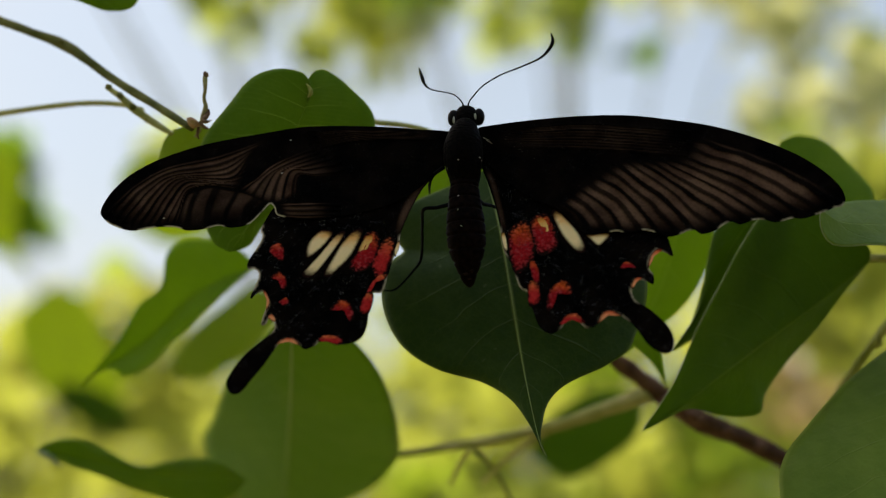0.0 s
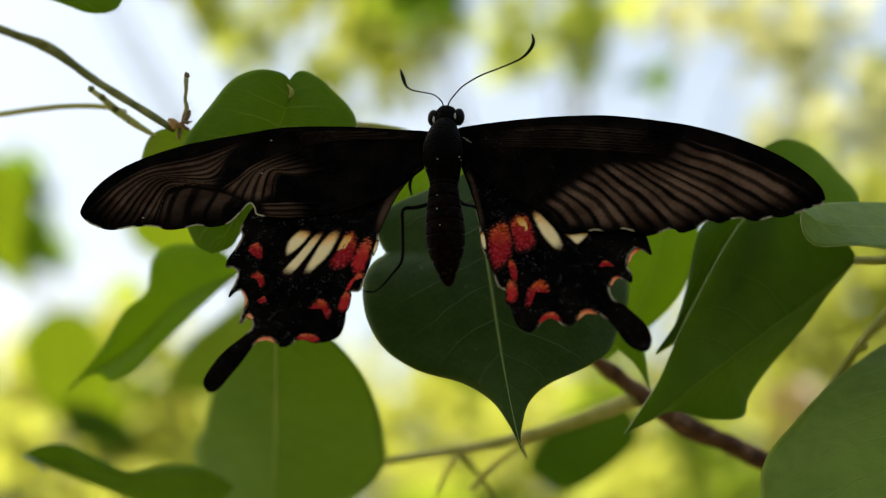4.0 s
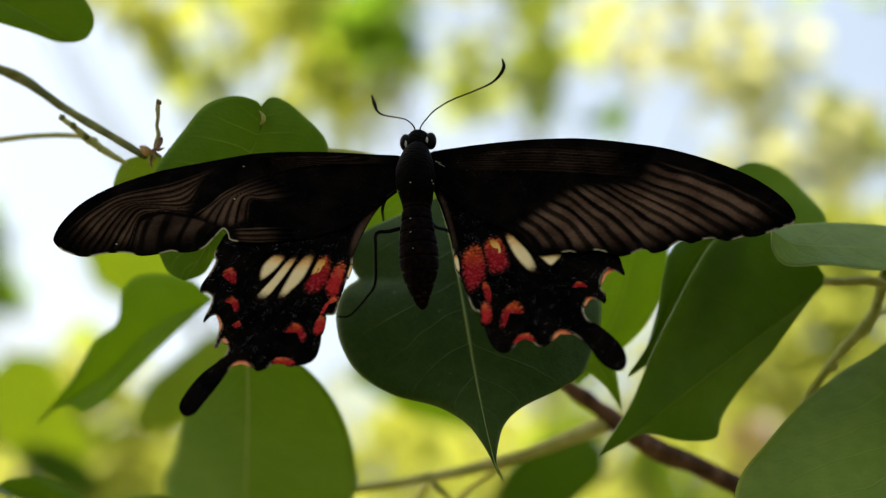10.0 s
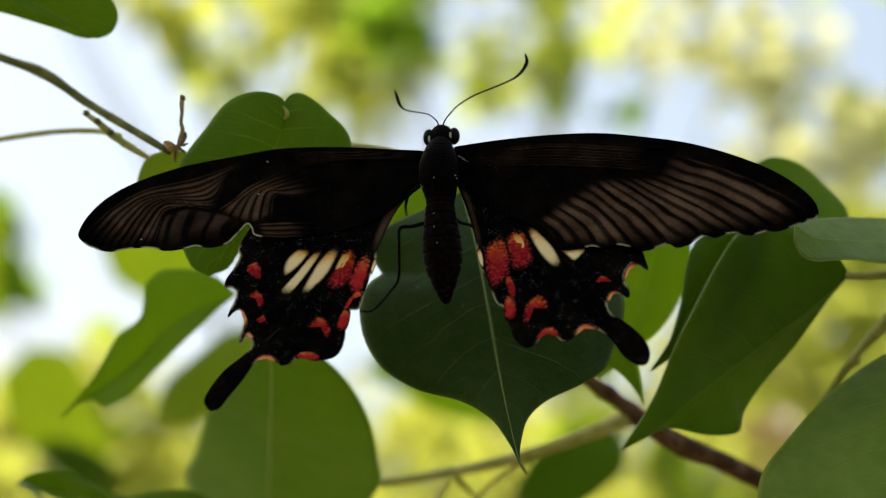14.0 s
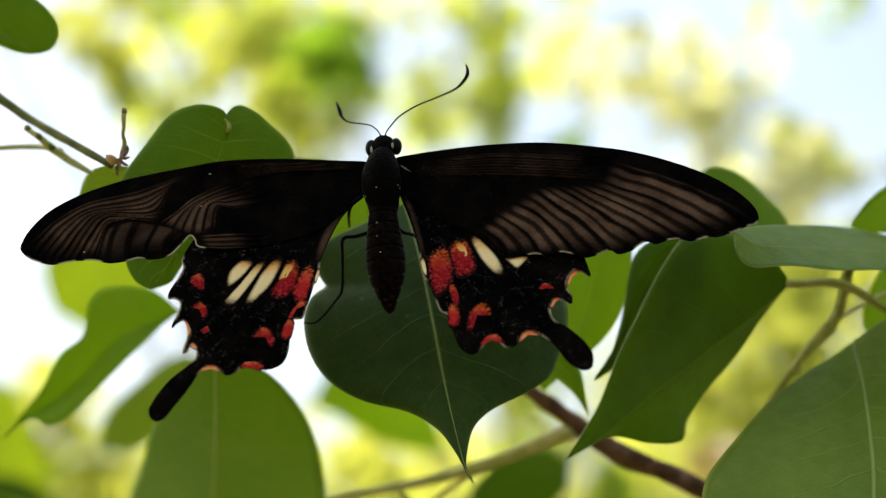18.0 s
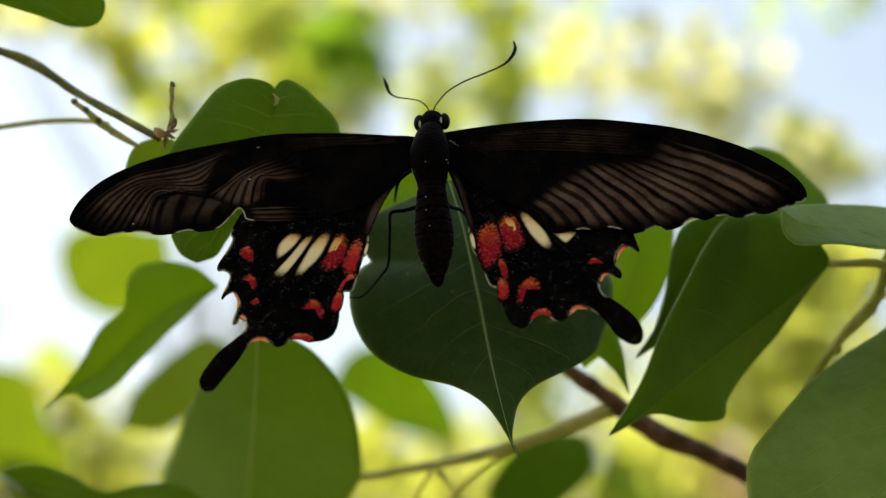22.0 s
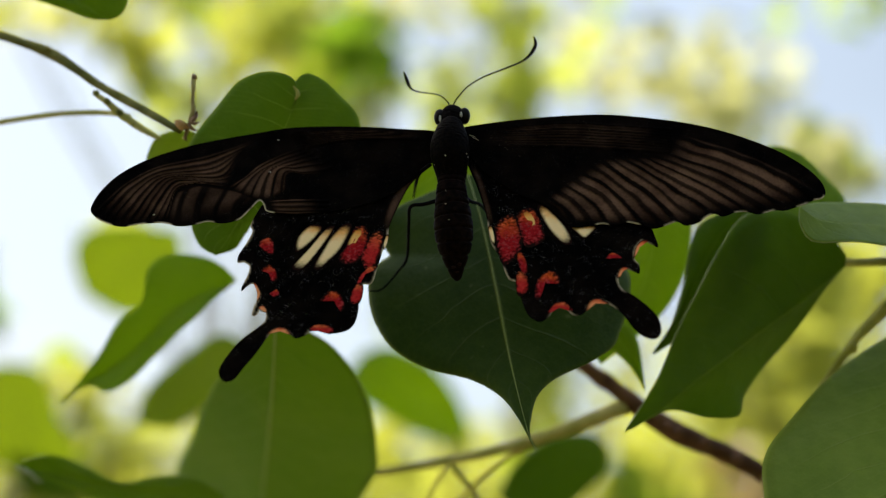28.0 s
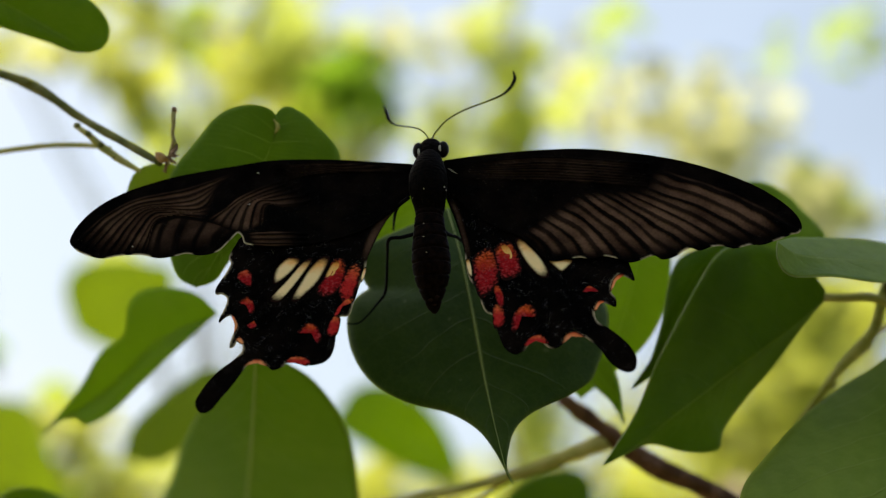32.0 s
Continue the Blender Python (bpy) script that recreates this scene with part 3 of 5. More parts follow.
def overhead(label, category, base, height, clumps, length):
    """An unseen spreading tree or bush, added to keep sun or sky light off the shrub."""
    root = tagged(new(category), label, category, group="shade trees")
    root.matrix_world = pose(*base)
    bpy.context.view_layer.update()
    top = Vector(base) + Vector((0.05, 0.05, height))
    limb("trunk", base, top, 0.11, 0.05, root, 0.2)
    verts, faces = [], []
    for x, y, z, r, count in clumps:
        limb("branch", Vector(base).lerp(top, 0.8), (x, y, z), 0.03, 0.008, root)
        for _ in range(count):
            q = rng.normal(size=3)
            q *= r * rng.random() ** 0.4 / np.linalg.norm(q)
            e = Euler((rng.uniform(-0.6, 0.6), rng.uniform(-0.6, 0.6), rng.uniform(0, 6.28))).to_matrix()
            k, size = len(verts), length * rng.uniform(0.7, 1.2)
            verts += [Vector((x, y, z)) + Vector(q) + e @ (Vector(s) * size) for s in ((0, 0, 0), (0.3, 0.35, 0.06), (0.22, 0.7, 0.04), (0, 1, -0.1), (-0.22, 0.7, 0.04), (-0.3, 0.35, 0.06))]
            faces.append(tuple(range(k, k + 6)))
    mesh_object("crown", verts, faces, DEEPGREEN, root, "dense green crown", smooth=False)


# Unseen tree added on the line to the sun, so that the shrub lies in shade.
reach = 1.6 / math.sin(radians(SUN_ELEVATION))
shade = Vector((0, 0.27, 1.5)) + sun_way * reach
overhead("unseen broad green tree added to keep the sun off the shrub", "tree", (shade.x - 0.2, shade.y + 0.1, 0), 3.2,
         [(shade.x + a, shade.y + b, shade.z + c, 0.34, 420) for a, b, c in ((0, 0, 0), (0.25, 0.05, 0.1), (-0.3, 0.0, 0.15), (0.0, -0.3, 0.0), (-0.5, 0.25, 0.25), (-0.45, -0.3, 0.2), (-0.2, 0.1, 0.5))], 0.11)
# Unseen bushes round the viewpoint, added to dim the sky light on the shrub.
overhead("unseen tall green bush added behind the viewpoint to block sky light", "bush", (-1.1, -2.3, 0), 2.0, [(-1.3, -2.2, 0.9, 0.7, 420), (-0.8, -2.5, 0.6, 0.6, 300), (-1.2, -2.3, 2.0, 0.75, 420), (-0.9, -2.2, 2.9, 0.6, 300)], 0.2)
overhead("unseen tall green bush added behind the viewpoint to block sky light", "bush", (0.5, -2.5, 0), 2.0, [(0.2, -2.6, 0.8, 0.7, 420), (0.9, -2.4, 0.7, 0.6, 300), (0.4, -2.5, 1.9, 0.75, 420), (0.3, -2.3, 2.9, 0.65, 300)], 0.2)
overhead("unseen rounded green bush added beside the viewpoint to block sky light", "bush", (-2.2, -0.9, 0), 1.6, [(-2.2, -1.0, 1.1, 0.8, 460), (-2.1, -0.9, 2.1, 0.7, 400)], 0.2)
overhead("unseen rounded green bush added beside the viewpoint to block sky light", "bush", (2.2, -0.8, 0), 1.6, [(2.2, -0.8, 1.1, 0.8, 460), (2.0, -0.9, 2.1, 0.7, 400)], 0.2)


# ---- the shrub ----
shrub = tagged(new("shrub"), "shrub with heart-shaped glossy green leaves and thin brown twigs", "shrub")
shrub.matrix_world = pose(0.16, 0.42, 0)
bpy.context.view_layer.update()

# Twigs and stems: right, up, away, radius.
tube("stem", [(*p, r) for p, r in zip([(160, -1474, 100), (150, -900, 250), (140, -400, 330), (130, -200, 345), (90, -75, 335)], (9, 8, 6.5, 5, 1.6))], BROWN_BARK, shrub, "woody brown stem", 12, 30, 0.15)
tube("branch", with_radius([(20.8, -20.3, 322), (27.3, -25, 322), (31.3, -28.2, 322), (36.1, -31.1, 322), (43.2, -34.2, 323), (49.5, -37.4, 324), (65.8, -46, 330)], [1.05, 1.3, 1.62, 1.6, 1.45, 1.5, 1.9]), BROWN_BARK, shrub, "reddish brown woody branch", 12, 60, 0.30)
tube("twig", with_radius([(28.4, -27, 322), (23.9, -28.8, 324), (18.8, -31.2, 327), (11.7, -33.8, 331), (4.6, -35.9, 334), (-3.7, -37.7, 337), (-12, -39.3, 339)], [1.4, 1.25, 1.05, 0.95, 0.85, 0.75, 0.6]), PALE_BARK, shrub, "pale green-brown twig", 10, 50, 0.15)
tube("twig", with_radius([(16.3, -31.9, 328), (13.5, -33.8, 330), (10, -36.3, 333), (6.4, -39.4, 336), (2.7, -43.8, 340)], [0.4, 0.42, 0.42, 0.4, 0.4]), PALE_BARK, shrub, "pale green-brown twig", 8, 30, 0.15)
tube("twig", with_radius([(1.3, -37.8, 337), (3.4, -40.2, 338), (5.6, -43.2, 340), (8, -48.1, 342)], [0.5, 0.38, 0.35, 0.35]), GREEN_BARK, shrub, "", 8, 24, 0.15)
tube("twig", with_radius([(0.4, -38.1, 337), (-1.2, -40.8, 339), (-2.5, -44.4, 342)], [0.35, 0.32, 0.3]), PALE_BARK, shrub, "", 8, 24, 0.15)
tube("twig", with_radius([(-132.8, 44.8, 330), (-81.4, 33.2, 305), (-66.1, 27.7, 296), (-60.7, 25.8, 293), (-56.8, 24.3, 292), (-53.4, 22.3, 290), (-49.5, 19.6, 288), (-43.3, 16.1, 283), (-38.1, 13.2, 278), (-36.9, 12.5, 277)], [1.6, 0.85, 0.64, 0.62, 0.80, 0.66, 0.60, 0.56, 0.50, 0.42]), GREEN_BARK, shrub, "green twig with swollen nodes", 12, 110, 0.14)
tube("twig", with_radius([(-132.8, 44.8, 330), (-94, 12.2, 320), (-69.6, 14.8, 304), (-60.5, 15.9, 300), (-54.5, 16.4, 298), (-48.9, 16.1, 294), (-45.2, 15.2, 288)], [1.6, 0.55, 0.44, 0.42, 0.4, 0.38, 0.34]), PALE_BARK, shrub, "thin green twig", 10, 50, 0.12)
tube("twig", with_radius([(-49.9, 18.3, 286), (-48, 17, 286), (-46.1, 15.4, 286), (-43.2, 13.4, 285), (-40.5, 11.9, 284)], [0.3, 0.48, 0.56, 0.5, 0.34]), PALE_BARK, shrub, "short green side twig", 10, 40, 0.3)
tube("branch", [(*p, r) for p, r in zip([(130, -210, 345), (40, -190, 380), (-90, -130, 380), (-150, -20, 350), (-132, 45, 330)], (4.5, 3.5, 2.6, 2, 1.6))], BROWN_BARK, shrub, "", 10, 40, 0.15)
tube("bud_stalk", with_radius([(-35, 19.6, 275.5), (-35, 18.7, 275.5), (-35, 17.6, 275.5), (-35.2, 16.4, 276), (-35, 15.4, 276.2), (-35.4, 14.2, 277), (-35.8, 12.9, 277.5), (-36.5, 11.4, 278)], [0.22, 0.28, 0.22, 0.24, 0.30, 0.36, 0.32, 0.24]), BUD_STALK, shrub, "withered pale tan stalk", 8, 60, 0.5)
blade("bud_scale", [(-37.7, 13.9, 277), (-37.1, 13.6, 276.2), (-36.4, 13.1, 276), (-35.6, 12.9, 276.8)], [(-37.7, 13.9, 277), (-37.0, 14.0, 276.4), (-36.2, 13.6, 276.2), (-35.6, 12.9, 276.8)], [(-37.7, 13.9, 277), (-37.4, 13, 276.6), (-36.7, 12.5, 276.4), (-35.6, 12.9, 276.8)], BUD_SCALE, shrub, "thin orange-brown bud scale", 0.3, 0.2, 0.2, 0.08, 20, 5)
tube("bud_scale", with_radius([(-34.6, 15.1, 276.2), (-34.7, 14.3, 276), (-35.2, 13.7, 276.2), (-35.9, 13, 276.8)], [0.08, 0.26, 0.28, 0.1]), DRY_SCALE, shrub, "", 8, 24, 0.9)
tube("bud_scale", with_radius([(-35.8, 13.4, 276.4), (-35.3, 12.8, 276.2), (-34.6, 12.5, 276.6)], [0.26, 0.24, 0.06]), DRY_SCALE, shrub, "", 8, 20, 0.9)
tube("bud_scale", with_radius([(-36, 12.7, 276.6), (-36.2, 11.9, 276.8), (-36.1, 11.2, 277.4)], [0.2, 0.18, 0.08]), DRY_SCALE, shrub, "", 8, 20, 0.9)
tube("bud_scale", with_radius([(-35.1, 20.0, 275.4), (-34.9, 19.6, 275.3), (-34.6, 19.3, 275.4)], [0.08, 0.28, 0.1]), DRY_SCALE, shrub, "dark withered stalk tip", 8, 16, 0.8)
tube("bud_scale", with_radius([(-35.6, 13.9, 276.0), (-35.0, 13.4, 275.6), (-34.2, 13.6, 275.8)], [0.1, 0.22, 0.06]), DRY_SCALE, shrub, "", 8, 16, 0.8)
tube("branch", with_radius([(65.6, -1.7, 294), (65, -4.5, 295), (64.2, -8.6, 296), (62.5, -11.4, 297), (61.4, -12.8, 298), (58.5, -16.7, 300), (55.9, -21.1, 302), (51, -30.3, 306), (49.3, -40.1, 316), (64.3, -50.8, 332)], [0.6, 0.85, 0.8, 1.0, 0.95, 0.62, 0.58, 0.6, 0.75, 1.2]), OLIVE_BARK, shrub, "olive green upright twig", 10, 60, 0.22)
tube("twig", with_radius([(63.7, -9.9, 297), (66.6, -8.6, 299), (70.7, -6.9, 302), (76.8, -4.7, 306)], [0.5, 0.42, 0.4, 0.38]), PALE_BARK, shrub, "", 8, 24, 0.15)
tube("petiole", with_radius([(55.9, -4.5, 292), (58.7, -4.5, 292), (62.9, -4.4, 293), (66.4, -5.6, 294), (69.4, -7.5, 295), (72.5, -9.3, 296), (79.7, -13.9, 305), (70, -22.7, 315), (52.7, -31.1, 316)], [0.6, 0.62, 0.66, 0.62, 0.6, 0.6, 0.6, 0.6, 0.6]), PALE_BARK, shrub, "green leaf stalk", 10, 50, 0.12)
tube("petiole", with_radius([(71.9, 0.7, 297), (68.3, -0.9, 295), (65.4, -1.9, 293), (65, -4.5, 295)], [0.4, 0.36, 0.34, 0.34]), GREEN_BARK, shrub, "", 8, 24)
tube("petiole", with_radius([(-21.1, 17.9, 278), (-17.6, 15.1, 286), (-13.4, 13.9, 291), (-10.4, 13.6, 292), (-6.9, 13, 293), (-2.5, 11.4, 295)], [0.4, 0.42, 0.42, 0.4, 0.4, 0.4]), PALE_BARK, shrub, "", 8, 30)

# Leaves: midrib, one margin and the other, each from the stalk to the tip.
STALK_END = [(2, 7.3, 286)][0]
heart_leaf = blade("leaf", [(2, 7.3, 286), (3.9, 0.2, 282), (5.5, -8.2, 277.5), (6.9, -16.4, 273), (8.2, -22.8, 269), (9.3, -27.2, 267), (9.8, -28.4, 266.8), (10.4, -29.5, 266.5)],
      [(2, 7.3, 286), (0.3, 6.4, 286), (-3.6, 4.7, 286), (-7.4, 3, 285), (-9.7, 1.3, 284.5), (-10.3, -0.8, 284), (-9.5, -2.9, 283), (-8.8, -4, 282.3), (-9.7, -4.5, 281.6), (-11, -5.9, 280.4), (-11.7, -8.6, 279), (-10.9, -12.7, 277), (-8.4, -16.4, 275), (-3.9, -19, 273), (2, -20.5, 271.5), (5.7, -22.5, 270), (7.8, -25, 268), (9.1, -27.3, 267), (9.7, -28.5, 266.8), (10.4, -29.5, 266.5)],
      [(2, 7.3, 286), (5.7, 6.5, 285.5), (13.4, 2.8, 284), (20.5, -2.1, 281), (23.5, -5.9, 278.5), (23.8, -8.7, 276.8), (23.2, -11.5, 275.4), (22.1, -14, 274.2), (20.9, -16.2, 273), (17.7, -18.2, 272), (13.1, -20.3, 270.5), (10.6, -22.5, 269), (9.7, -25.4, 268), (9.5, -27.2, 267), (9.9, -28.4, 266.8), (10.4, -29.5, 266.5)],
      SHADE_LEAF, shrub, "broad green heart-shaped leaf with a pale midrib, coloured darker for shade", 0.8, 0.8, 0.5, n=80, m=16, rib=0.08)
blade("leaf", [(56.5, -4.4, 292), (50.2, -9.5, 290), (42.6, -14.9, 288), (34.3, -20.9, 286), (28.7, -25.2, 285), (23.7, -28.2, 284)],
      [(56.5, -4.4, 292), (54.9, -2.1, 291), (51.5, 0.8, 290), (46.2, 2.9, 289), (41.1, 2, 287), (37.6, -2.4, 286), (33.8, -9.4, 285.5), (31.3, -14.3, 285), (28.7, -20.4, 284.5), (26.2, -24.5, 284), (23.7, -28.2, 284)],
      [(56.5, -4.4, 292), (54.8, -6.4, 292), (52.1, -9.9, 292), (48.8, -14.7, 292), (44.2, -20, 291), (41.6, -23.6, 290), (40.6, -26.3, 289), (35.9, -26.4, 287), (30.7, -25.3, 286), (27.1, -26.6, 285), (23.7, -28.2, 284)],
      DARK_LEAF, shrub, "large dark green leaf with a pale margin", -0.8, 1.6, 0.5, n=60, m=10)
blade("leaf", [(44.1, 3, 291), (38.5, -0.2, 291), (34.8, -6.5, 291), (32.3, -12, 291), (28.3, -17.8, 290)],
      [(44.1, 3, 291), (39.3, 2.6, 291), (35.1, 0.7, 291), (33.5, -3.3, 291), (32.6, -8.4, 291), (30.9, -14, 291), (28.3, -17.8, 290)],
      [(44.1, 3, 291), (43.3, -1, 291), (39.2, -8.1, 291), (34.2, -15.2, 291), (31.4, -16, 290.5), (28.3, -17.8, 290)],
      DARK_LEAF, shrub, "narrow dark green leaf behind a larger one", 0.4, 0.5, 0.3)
blade("leaf", [(31.1, 4.3, 304), (30.2, -1.5, 304), (28.5, -8.1, 304), (25.9, -13.9, 304), (22.4, -19.7, 304)],
      [(31.1, 4.3, 304), (24.5, 2.7, 304), (20.2, -2.2, 304), (19.3, -9.7, 304), (20, -16.3, 304), (22.4, -19.7, 304)],
      [(31.1, 4.3, 304), (34.9, 2.6, 304), (35.6, -1.6, 304), (34.6, -7, 304), (31.7, -11.9, 304), (26.7, -16.4, 304), (22.4, -19.7, 304)],
      FRESH_LEAF, shrub, "fresh green leaf in the shade of the wing", 0.6, 0.5, 0.3)
blade("leaf", [(22.1, -12.8, 298), (24.9, -16.1, 298), (26.9, -19.8, 298), (28.3, -23.3, 298)],
      [(22.1, -12.8, 298), (21.6, -16.1, 298), (24, -17.9, 298), (26.4, -20.2, 298), (28.3, -23.3, 298)],
      [(22.1, -12.8, 298), (25.7, -13.9, 298), (27.2, -16.2, 298), (27.8, -19.4, 298), (28.3, -23.3, 298)],
      FRESH_LEAF, shrub, "small pointed green leaf", 0.3, 0.3, 0.2)
blade("leaf", [(65.7, -12.8, 294), (65, -18.6, 285), (63.9, -25, 276), (61.9, -33, 266), (57.2, -43.5, 254)],
      [(65.7, -12.8, 294), (62.3, -14.7, 291), (57.6, -17.1, 288), (50.9, -21.3, 282), (44.9, -26.1, 275), (41.1, -29.5, 270), (39.9, -33, 266), (40.9, -37.8, 261), (49.2, -42.3, 256), (57.2, -43.5, 254)],
      [(65.7, -12.8, 294), (70.6, -9.9, 295), (77.4, -8.8, 296), (83.2, -15.1, 288), (81, -25.3, 276), (72.8, -35.9, 264), (57.2, -43.5, 254)],
      WAXY_LEAF, shrub, "large waxy grey-green leaf with a pale midrib", 0.9, 1.2, 0.3, n=60, m=12, rib=0.10)
blade("leaf", [(45, 2.6, 269), (48.6, 0.9, 272), (55.7, 0.5, 277), (64.3, 0, 281), (72.3, -0.8, 282), (83.2, -3.2, 282)],
      [(45, 2.6, 269), (48.6, 3.4, 276), (55.6, 3.7, 284), (63.2, 3.5, 290), (70.3, 2.3, 293), (77.6, 0.1, 290), (83.2, -3.2, 282)],
      [(45, 2.6, 269), (45, 0.5, 268.5), (45.9, -1.3, 268.5), (47.7, -2, 269), (52.7, -1.8, 270), (59.1, -2.5, 272), (66.5, -2.5, 275), (74.6, -3.1, 279), (83.2, -3.2, 282)],
      WAXY_LEAF, shrub, "grey-green leaf with a thin pale margin", -0.3, 0.3, 0.4)
blade("leaf", [(66.9, 3.6, 300), (70.5, 7, 300), (74.9, 10.3, 301), (79.4, 12.8, 302)],
      [(66.9, 3.6, 300), (67.5, 4.9, 300), (70.1, 7.8, 300), (73, 9.9, 300), (79.4, 12.8, 302)],
      [(66.9, 3.6, 300), (70.4, 2.7, 300), (74.6, 3.2, 300), (79, 6.9, 301), (79.4, 12.8, 302)],
      FRESH_LEAF, shrub, "", 0.3, 0.3, 0.2)
blade("leaf", [(69.6, -11.7, 304), (71.2, -7.9, 304), (74.4, -3.8, 305), (80.3, 1.2, 306)],
      [(69.6, -11.7, 304), (69.6, -8.7, 304), (71.2, -4.6, 304), (74.5, -0.4, 305), (80.3, 1.2, 306)],
      [(69.6, -11.7, 304), (72.8, -10.4, 304), (76.5, -8, 305), (80.2, -3.9, 306), (80.3, 1.2, 306)],
      FRESH_LEAF, shrub, "", 0.3, 0.3, 0.2)
# Its unseen lower part is extended to block light behind the large dark leaf.
blade("leaf", [(45.2, 11.7, 305), (49.4, 4.9, 303), (48.1, -3.4, 301), (44.9, -10.8, 300), (40.9, -18.1, 299)],
      [(45.2, 11.7, 305), (48, 12.8, 305), (51.9, 11.7, 305), (55.7, 8.4, 305), (58.9, 3.9, 304), (56.8, -2.7, 303), (50.5, -10.1, 301), (45.2, -15.7, 300), (40.9, -18.1, 299)],
      [(45.2, 11.7, 305), (43.7, 8.3, 304), (42.2, 1.6, 303), (40.2, -5, 301), (37.9, -13.1, 300), (40.9, -18.1, 299)],
      MID_LEAF, shrub, "rounded green leaf behind the wing tip", 0.5, 0.5, 0.3)
blade("leaf", [(-21.2, 17.3, 276.5), (-22.8, 13.4, 278), (-26, 6.7, 280), (-29.7, -0.1, 282), (-32.5, -4.1, 283)],
      [(-21.2, 17.3, 276.5), (-21.3, 18.8, 276), (-22.5, 20, 276), (-25.6, 20.5, 276.5), (-29.2, 19.3, 277.5), (-32.4, 15.8, 279), (-36.2, 10.8, 281), (-37.1, 5.4, 283), (-36.4, 0.8, 284), (-34.9, -2.8, 284), (-32.5, -4.1, 283)],
      [(-21.2, 17.3, 276.5), (-21.6, 19, 277), (-20.6, 20.3, 277.5), (-19.1, 20.3, 278), (-16.3, 18.3, 278.5), (-12.8, 13.5, 280), (-15.8, 5, 281), (-25.9, 1.4, 282), (-28.3, -0.9, 283), (-29.9, -3.2, 283), (-32.5, -4.1, 283)],
      VEINED_LEAF, shrub, "green heart-shaped leaf with a notch at its stalk", 0.8, 0.6, 0.4, n=60, m=12)
blade("leaf", [(-35.9, 12.9, 285), (-38.5, 10.2, 286), (-40.6, 6.3, 287), (-41.2, 2.5, 288)],
      [(-35.9, 12.9, 285), (-39.1, 12.9, 285), (-41.4, 11.9, 286), (-42.7, 9.1, 287), (-43.1, 4.8, 288), (-41.2, 2.5, 288)],
      [(-35.9, 12.9, 285), (-35.1, 11.6, 285), (-35.8, 8.6, 286), (-37.9, 4.7, 287), (-41.2, 2.5, 288)],
      SOFT_LEAF, shrub, "small light green leaf at the bud", 0.3, 0.3, 0.2)
blade("leaf", [(-32.6, -7.7, 321), (-38.2, -10, 322), (-43.7, -13.4, 324), (-50.2, -19.6, 326), (-58, -24.7, 328), (-61.3, -27.6, 329)],
      [(-32.6, -7.7, 321), (-35.4, -5.1, 321), (-39.4, -3.8, 322), (-44.2, -4, 322), (-46.8, -6.4, 323), (-47.6, -11.2, 324), (-51.3, -14.2, 325), (-54.6, -19.5, 326), (-58.5, -24.4, 328), (-61.3, -27.6, 329)],
      [(-32.6, -7.7, 321), (-36.3, -10.9, 321), (-40.4, -14.7, 322), (-45.5, -19.6, 324), (-49.2, -23.3, 325), (-53.3, -25.4, 326), (-55.7, -24.4, 327), (-58.5, -25.3, 328), (-61.3, -27.6, 329)],
      FRESH_LEAF, shrub, "twisted fresh green leaf with a drawn-out tip", 0.8, -0.8, 0.6)
blade("leaf", [(-46.5, -23.6, 520), (-55, -30.5, 520), (-63.5, -37.4, 520), (-74.1, -44.6, 525)],
      [(-46.5, -23.6, 520), (-53.5, -22.1, 520), (-63.4, -29, 520), (-70.7, -36, 522), (-74.1, -44.6, 525)],
      [(-46.5, -23.6, 520), (-46.6, -32, 520), (-55.1, -40.4, 520), (-65.2, -46, 522), (-74.1, -44.6, 525)],
      SOFT_LEAF, shrub, "", 0.5, 0.5, 0.3)
blade("leaf", [(-25.2, -12.1, 298), (-25.9, -19, 306), (-27.2, -27.5, 320), (-29.7, -39.6, 345), (-32.5, -54.1, 370)],
      [(-25.2, -12.1, 298), (-29.9, -17.7, 307), (-35.3, -22.7, 322), (-40.2, -29.1, 345), (-45.1, -37, 372), (-49.8, -45.4, 395), (-45.3, -53.4, 390), (-32.5, -54.1, 370)],
      [(-25.2, -12.1, 298), (-21.1, -14.7, 300), (-17.2, -17.3, 303), (-13.8, -21.8, 308), (-11.8, -26.9, 314), (-10.9, -33.3, 324), (-11.4, -40.1, 338), (-18.3, -48.5, 355), (-32.5, -54.1, 370)],
      MID_LEAF, shrub, "broad upright green leaf with a pale midrib", 0.9, 1.0, 0.3, n=50, m=10, rib=0.13)
blade("leaf", [(-67.4, -37, 326), (-61.9, -38.3, 327), (-54, -40.5, 328), (-44.5, -41.9, 330), (-34.8, -42.5, 332)],
      [(-67.4, -37, 326), (-64.6, -35.6, 325), (-60.8, -35.5, 326), (-55.7, -37.8, 327), (-51.3, -39.9, 328), (-46.3, -39.1, 330), (-40.1, -39.3, 331), (-34.8, -42.5, 332)],
      [(-67.4, -37, 326), (-63.9, -38.8, 326), (-59.2, -40.9, 327), (-53.1, -43.5, 328), (-45.3, -45.9, 330), (-38.3, -45.6, 331), (-34.8, -42.5, 332)],
      MID_LEAF, shrub, "curled green leaf with a dark tip", 0.6, 0.4, 0.5)
